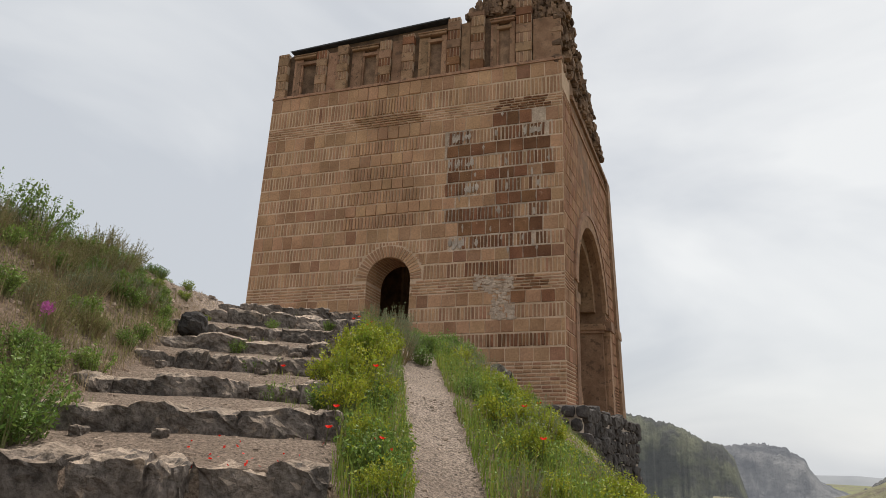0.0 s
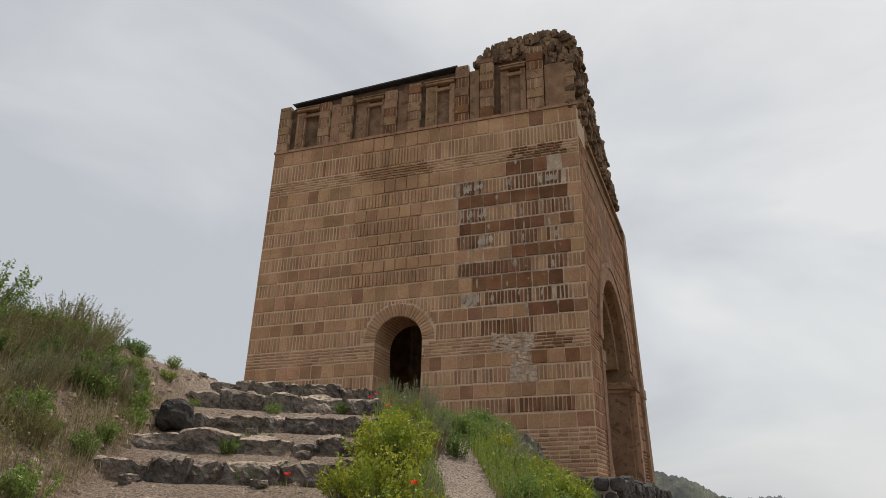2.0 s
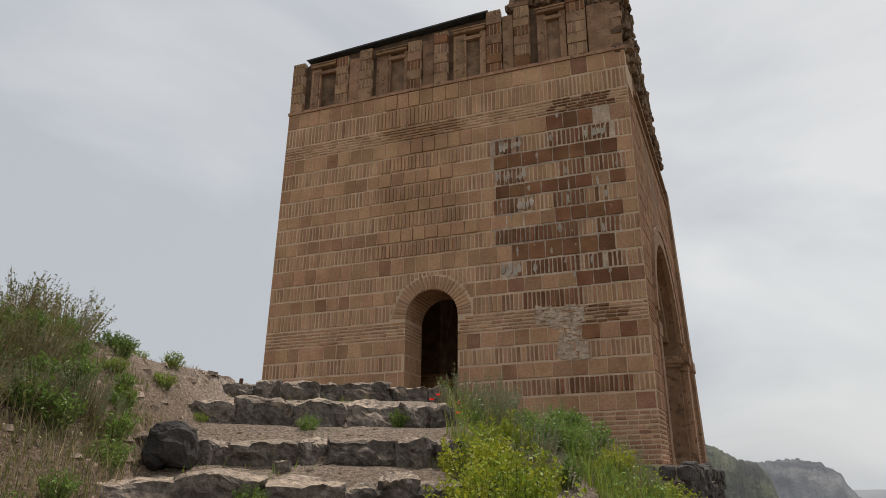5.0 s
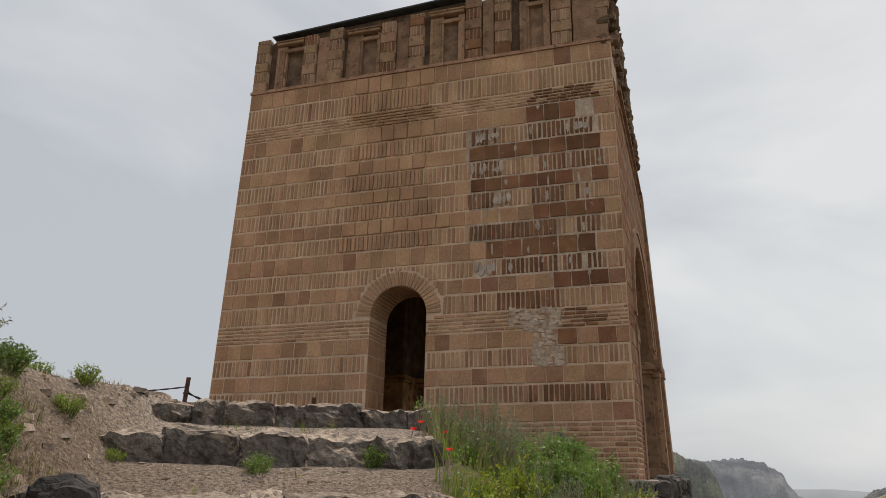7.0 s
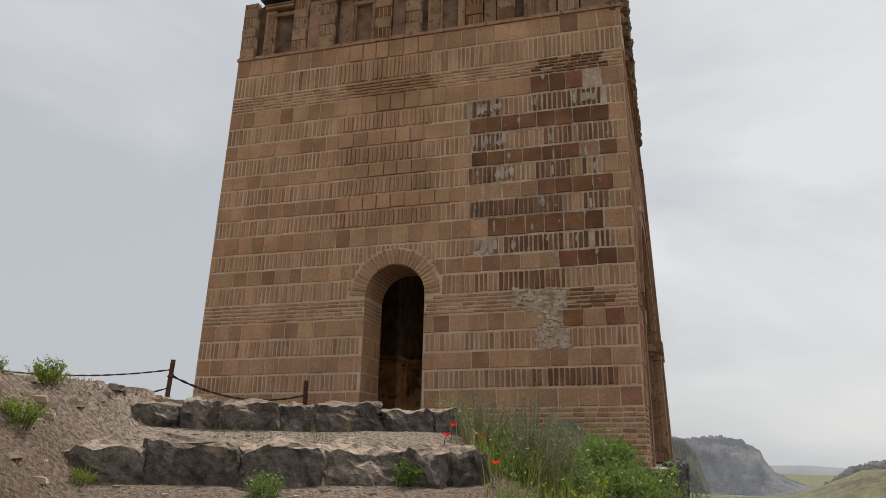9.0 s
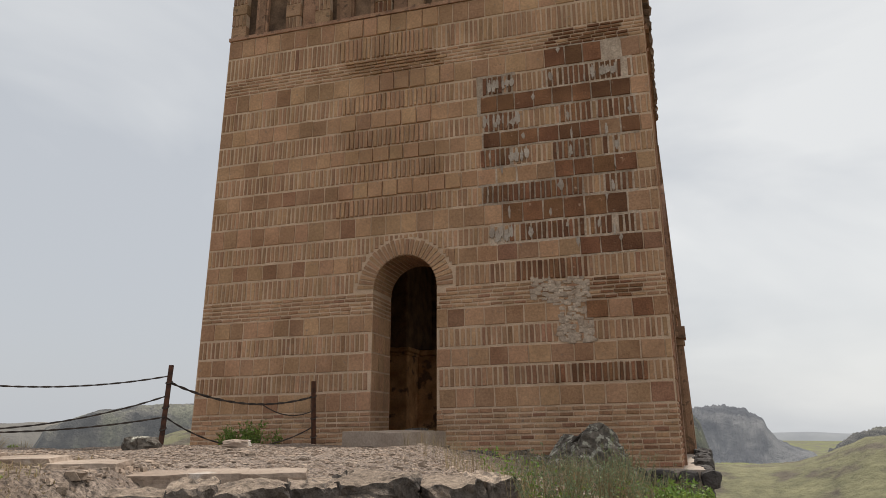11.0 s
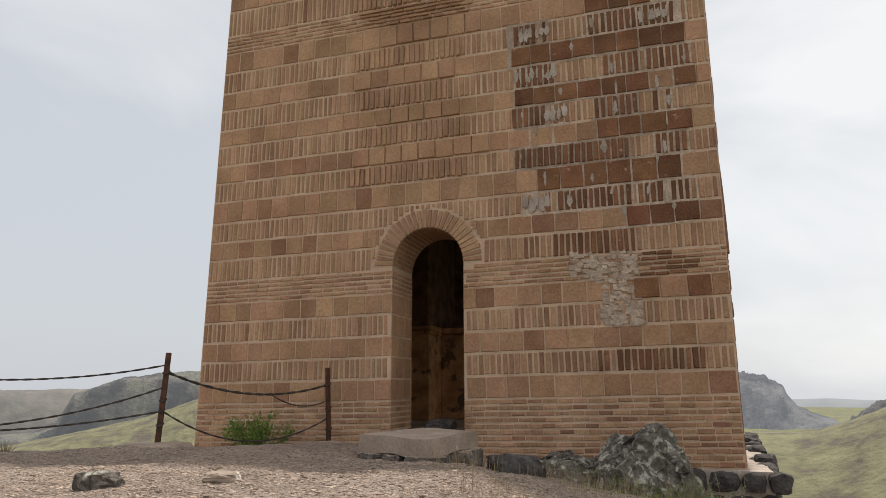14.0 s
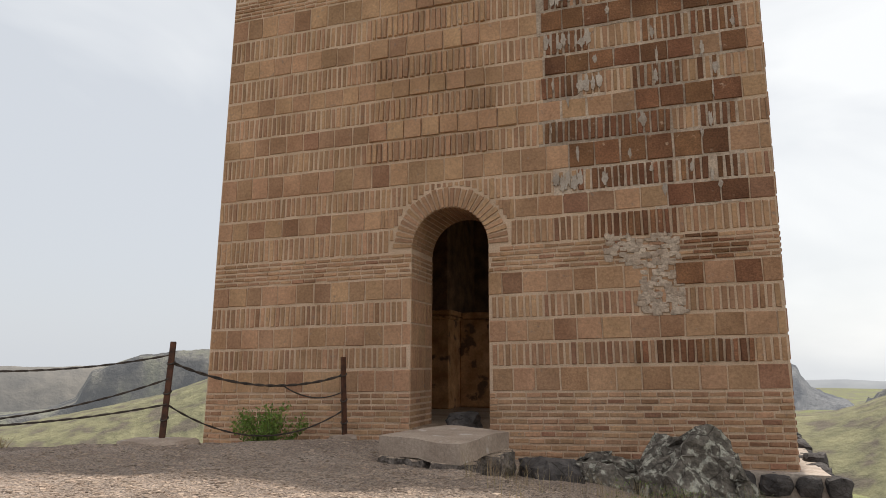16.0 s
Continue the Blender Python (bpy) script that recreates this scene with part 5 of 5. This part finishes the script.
for kind in PITCH:
    bm = bmesh.new()
    bv = {"thin": (0.02, 0.10), "square": (0.025, 0.025), "header": (0.10, 0.03)}[kind]
    c = [(-0.5, -0.5), (0.5, -0.5), (0.5, 0.5), (-0.5, 0.5)]
    back = [bm.verts.new((x, 1.0, z)) for x, z in c]
    rim = [bm.verts.new((x, 0.35, z)) for x, z in c]
    face = [bm.verts.new((x * (1 - 2 * bv[0]), 0.0, z * (1 - 2 * bv[1]))) for x, z in c]
    bm.faces.new(face)
    for i in range(4):
        j = (i + 1) % 4
        bm.faces.new((rim[i], rim[j], face[j], face[i]))
        bm.faces.new((back[i], back[j], rim[j], rim[i]))
    bmesh.ops.recalc_face_normals(bm, faces=bm.faces)
    for mat in (M_BRICK, M_RED, M_RUSSET):
        me = bpy.data.meshes.new(kind + "_brick")
        bm.to_mesh(me)
        me.materials.append(mat)
        unit[kind, mat.name] = me
    bm.free()


def in_patch(row, x):
    """How likely a brick of that course is one of the dark, unfaced ones."""
    if any(a + 0.10 * math.sin(row * 2.3) < x < b + 0.06 * math.sin(row * 5.1) for a, b in DARK.get(row, ())):
        return 0.94
    if any(abs(x - a) < 0.2 for a in REDS.get(row, ())):
        return 1.0
    return (0.3 if row < 9 else 0.08) if x > -3.9 else 0.02


def blocked(x0, x1, z0, z1):
    """Inside the doorway or its ring of voussoirs."""
    nx, nz = min(max(DOOR_C, x0), x1), min(max(DOOR_SPRING, z0), z1)
    if z0 < DOOR_SPRING and x1 > DOOR_L + 0.005 and x0 < DOOR_R - 0.005:
        return True
    return z1 > DOOR_SPRING - 0.05 and math.hypot(nx - DOOR_C, max(nz - DOOR_SPRING, 0)) < DOOR_RAD + 0.40


joined = {"tan_brick": ([], []), "red_brick": ([], []), "russet_brick": ([], [])}
made = 0


def lay(kind, x0, x1, z0, z1, mat, near):
    """One brick of the front wall: a piece of its own low on the wall, else in the joined rest."""
    global made
    worn_strip = -7.3 + 0.25 * math.sin(z0 * 3) < x0 < -4.9 + 0.3 * math.sin(z0 * 2.3) and z0 > 5.2
    proud = brick_rng.uniform(0.03, 0.06) if worn_strip else brick_rng.uniform(0.024, 0.042) if mat is M_RED else brick_rng.uniform(0.008, 0.024)
    me = unit[kind, mat.name]
    loc, sc = ((x0 + x1) / 2, -proud, (z0 + z1) / 2), (x1 - x0, proud + 0.02, z1 - z0)
    slope = 0.023 * (1 - z0 / 11.0)
    if near and made < 300:
        made += 1
        ob = new("brick", me)
        ob.parent = wall_front
        ob.matrix_basis = Matrix.Translation(loc) @ Matrix.Rotation(-slope, 4, "Y") @ Matrix.Diagonal((*sc, 1))
        return
    vs, fs = joined[mat.name]
    b = len(vs)
    tilt = brick_rng.uniform(-0.02, 0.02)
    for v in me.vertices:
        dx, dz = v.co.x * sc[0], v.co.z * sc[2]
        jx, jz = brick_rng.uniform(-0.008, 0.008), brick_rng.uniform(-0.009, 0.009)
        vs.append((loc[0] + dx + tilt * dz + jx, loc[1] + v.co.y * sc[1], loc[2] + dz + (slope + tilt * 0.3) * dx + jz))
    fs.extend(tuple(b + i for i in p.vertices) for p in me.polygons)


for row, (zl0, zl1, kind, count) in enumerate(ROWS):
    for c in range(count):
        za, zb = zl0 + (zl1 - zl0) * c / count, zl0 + (zl1 - zl0) * (c + 1) / count
        x = left_edge((za + zb) / 2) + 0.005
        if kind == "thin":
            x -= brick_rng.uniform(0, 0.2)
        while x < -0.02:
            w = PITCH[kind] * brick_rng.uniform(0.9, 1.1) * (1.12 if kind == "square" and x > -4.5 else 1.0)
            x1 = min(x + w, -0.004)
            xa = max(x, left_edge(za) + 0.004)
            gap = {"thin": 0.011, "square": 0.012, "header": 0.019}[kind] * brick_rng.uniform(0.75, 1.3)
            vg = {"thin": 0.014, "square": 0.018, "header": 0.026}[kind]
            z0, z1 = course(za, (xa + x1) / 2) + vg, course(zb, (xa + x1) / 2) - vg
            if x1 - xa > 0.05 and not blocked(xa + gap, x1 - gap, z0, z1):
                p = in_patch(row, (xa + x1) / 2)
                red = brick_rng.random() < max(p, 0.05 if kind == "thin" else 0.0)
                lost = kind == "header" and 0.4 < p < 1.0 and brick_rng.random() < 0.02
                if not lost:
                    lay(kind, xa + gap, x1 - gap, z0 + brick_rng.uniform(0, 0.012), z1 - brick_rng.uniform(0, 0.012), (M_RED if 0.4 < p < 1.0 else M_RUSSET) if red else M_BRICK, -7.6 < x < -2.0 and z0 < 3.0 and z0 > 0.2)
            elif z1 > DOOR_SPRING - 0.1:
                # cut bricks round the arch
                n_c = 5 if kind == "square" else 3 if kind == "thin" else 1
                for q in range(n_c):
                    e0, e1 = xa + gap + (x1 - xa - 2 * gap) * q / n_c, xa + gap + (x1 - xa - 2 * gap) * (q + 1) / n_c - 0.006
                    zz0 = z0
                    while zz0 < z1 - 0.08 and blocked(e0, e1, zz0, z1):
                        zz0 += 0.04
                    if zz0 < z1 - 0.07 and not blocked(e0, e1, zz0, z1):
                        lay(kind, e0, e1, zz0, z1, M_BRICK, False)
                    elif not blocked(e0, e1, z0, z0 + 0.12):
                        lay(kind, e0, e1, z0, z0 + 0.12, M_BRICK, False)
            elif x1 - xa > 0.05 and kind != "header":
                # cut pieces against the jambs
                for e0, e1 in ((xa + gap, DOOR_L - 0.006), (DOOR_R + 0.006, x1 - gap)):
                    if e1 - e0 > 0.06 and e1 - e0 < w and not blocked(e0, e1, z0, z1):
                        lay(kind, e0, e1, z0, z1, M_BRICK, False)
            x = x1
for key, mat in (("tan_brick", M_BRICK), ("red_brick", M_RED), ("russet_brick", M_RUSSET)):
    ob = mesh_object("brick_courses", *joined[key], mat, wall_front)
    ob["kind"] = "stuff"

# voussoirs of the door arch
N_V = 28
for i in range(N_V):
    a0, a1 = math.pi * (i + 0.18) / N_V, math.pi * (i + 0.82) / N_V
    r0, r1 = DOOR_RAD + 0.005, DOOR_RAD + 0.37 + brick_rng.uniform(-0.02, 0.02)
    o = [(DOOR_C - r * math.cos(a), DOOR_SPRING + r * math.sin(a)) for r, a in ((r0, a0), (r0, a1), (r1, a1), (r1, a0))]
    part("voussoir", prism(o, -0.02 - brick_rng.uniform(0, 0.01), 0.02), M_BRICK, wall_front)
# bricks of the door reveal, left and right jamb and under the arch
for side, xj, sg in (("l", DOOR_L, 1), ("r", DOOR_R, -1)):
    bm = bmesh.new()
    for zl0, zl1, kind, count in ROWS[:7]:
        for c in range(count):
            za, zb = zl0 + (zl1 - zl0) * c / count, zl0 + (zl1 - zl0) * (c + 1) / count
            y = 0.0
            while y < THICK - 0.02:
                w = min(PITCH[kind] * brick_rng.uniform(0.9, 1.1), THICK - y)
                z0, z1 = course(za, xj) + 0.02, course(zb, xj) - 0.02
                if z1 < DOOR_SPRING and w > 0.04:
                    xs = sorted((xj - sg * 0.02, xj + sg * 0.012))
                    box(bm, xs[0], xs[1], y + 0.016, y + w - 0.014, z0, z1)
                y += w
    part("jamb_bricks", bm, M_BRICK, wall_front)["kind"] = "stuff"
bm = bmesh.new()
for i in range(26):
    for j in range(5):
        a0, a1 = math.pi * (i + 0.12) / 26, math.pi * (i + 0.88) / 26
        y0, y1 = j * THICK / 5 + 0.012, (j + 1) * THICK / 5 - 0.008
        q = [(DOOR_C - r * math.cos(a), y, DOOR_SPRING + r * math.sin(a)) for r, a in ((DOOR_RAD - 0.012, a0), (DOOR_RAD - 0.012, a1), (DOOR_RAD + 0.02, a1), (DOOR_RAD + 0.02, a0)) for y in (y0, y1)]
        v = [bm.verts.new(p) for p in q]
        for f in ((0, 2, 3, 1), (0, 1, 7, 6), (2, 4, 5, 3), (0, 6, 4, 2), (1, 3, 5, 7)):
            bm.faces.new([v[i_] for i_ in f])
bmesh.ops.recalc_face_normals(bm, faces=bm.faces)
part("soffit_bricks", bm, M_BRICK, wall_front)["kind"] = "stuff"

# grey mortar smears on the weathered part
smear = tagged(new("mortar_repair"), "patchy grey mortar repairs smeared over old bricks", "mortar")
def ragged(x, z, rx, rz, taper=0.0):
    """An irregular lump of mortar on the wall; taper: how far it narrows downwards."""
    ring = []
    for a in np.linspace(0, 2 * math.pi, 19)[:-1]:
        k = brick_rng.uniform(0.6, 1.2)
        ring.append((x + rx * math.cos(a) * k * (1 - taper * (0.5 - 0.5 * math.sin(a))), z + rz * math.sin(a) * k))
    part("smear", prism(ring, -0.030 - brick_rng.uniform(0, 0.012), 0.0), M_GREY, smear)


for row in sorted(DARK):
    zl0, zl1, kind, count = ROWS[row]
    for xa, xb in DARK[row]:
        if row < 8 or kind == "thin":
            continue
        # grey bedding between the bared bricks, with a ragged edge
        n = max(4, int((xb - xa) / 0.16))
        xs = [xa - 0.05 + (xb - xa + 0.08) * q / n for q in range(n + 1)]
        ring = [(x, course(zl0, x) - 0.025 + brick_rng.uniform(-0.025, 0.02)) for x in xs] + [(x, course(zl1, x) + 0.025 + brick_rng.uniform(-0.02, 0.025)) for x in xs[::-1]]
        part("bedding", prism(ring, -0.0065 - 0.0004 * row, 0.0), M_PATCH, smear)
        x = xa + brick_rng.uniform(0.1, 0.4)
        while x < xb:
            if kind == "square":
                drip = brick_rng.random() < 0.3
                if drip:
                    ragged(x, course(zl1, x) - 0.10, brick_rng.uniform(0.04, 0.09), brick_rng.uniform(0.08, 0.15), 0.95)
                else:
                    ragged(x, course((zl0 + zl1) / 2, x) + brick_rng.uniform(-0.1, 0.1), brick_rng.uniform(0.02, 0.045), brick_rng.uniform(0.08, 0.2))
                x += brick_rng.uniform(0.6, 1.3)
            else:
                ragged(x, course((zl0 + zl1) / 2, x) + brick_rng.uniform(-0.14, 0.10), brick_rng.uniform(0.025, 0.055), brick_rng.uniform(0.06, 0.14), brick_rng.uniform(-0.5, 0.6))
                x += brick_rng.uniform(0.3, 0.9)
    for xa, xb in GREYED.get(row, ()):
        x = xa
        while x < xb:
            ragged(x, course((zl0 + zl1) / 2, x) + brick_rng.uniform(-0.05, 0.05), brick_rng.uniform(0.04, 0.08), brick_rng.uniform(0.10, 0.19))
            x += 0.11
for i in range(300):
    x, z = brick_rng.uniform(-2.75, -1.52), brick_rng.uniform(2.45, 3.82)
    if z < 3.3 + 0.1 * math.sin(x * 9) and x < -2.2:
        continue
    part("patch_stone", rock(bmesh.new(), (x, -0.005, z), (brick_rng.uniform(0.08, 0.18), 0.045, brick_rng.uniform(0.05, 0.11)), 0, 500 + i, 2, 0.6, 0.2), M_PATCH, smear)

# brickwork of the side wall
vs, fs = [], []
for zl0, zl1, kind, count in ROWS[:-1]:
    for c in range(count):
        za, zb = zl0 + (zl1 - zl0) * c / count + 0.19, zl0 + (zl1 - zl0) * (c + 1) / count + 0.19
        v = 0.0
        while v < DEEP - 0.15:
            w = PITCH[kind] * brick_rng.uniform(0.9, 1.1)
            v0, v1, z0, z1 = v + 0.014, min(v + w, DEEP - 0.1) - 0.014, za + 0.02, zb - 0.02
            v += w
            vm, zm = (v0 + v1) / 2, (z0 + z1) / 2
            if (A0 - 0.1 < vm < A1 + 0.1 and zm < A_SPRING) or math.hypot(vm - a_c, (zm - A_SPRING) / 1.02) < a_r + 0.62 and zm > A_SPRING - 0.1 or v1 - v0 < 0.03 or zm > 10.1:
                continue
            o_ = brick_rng.uniform(0.008, 0.02)
            q = len(vs)
            for oo, sh in ((-0.01, 0.0), (o_, 0.008)):
                for a_, z_ in ((v0 + sh, z0 + sh), (v1 - sh, z0 + sh), (v1 - sh, z1 - sh), (v0 + sh, z1 - sh)):
                    vs.append(along(a_, z_, oo))
            fs += [(q + 4, q + 5, q + 6, q + 7), (q, q + 1, q + 5, q + 4), (q + 1, q + 2, q + 6, q + 5), (q + 2, q + 3, q + 7, q + 6), (q + 3, q, q + 4, q + 7)]
mesh_object("brick_courses", vs, fs, M_RUSSET, wall_side)["kind"] = "stuff"
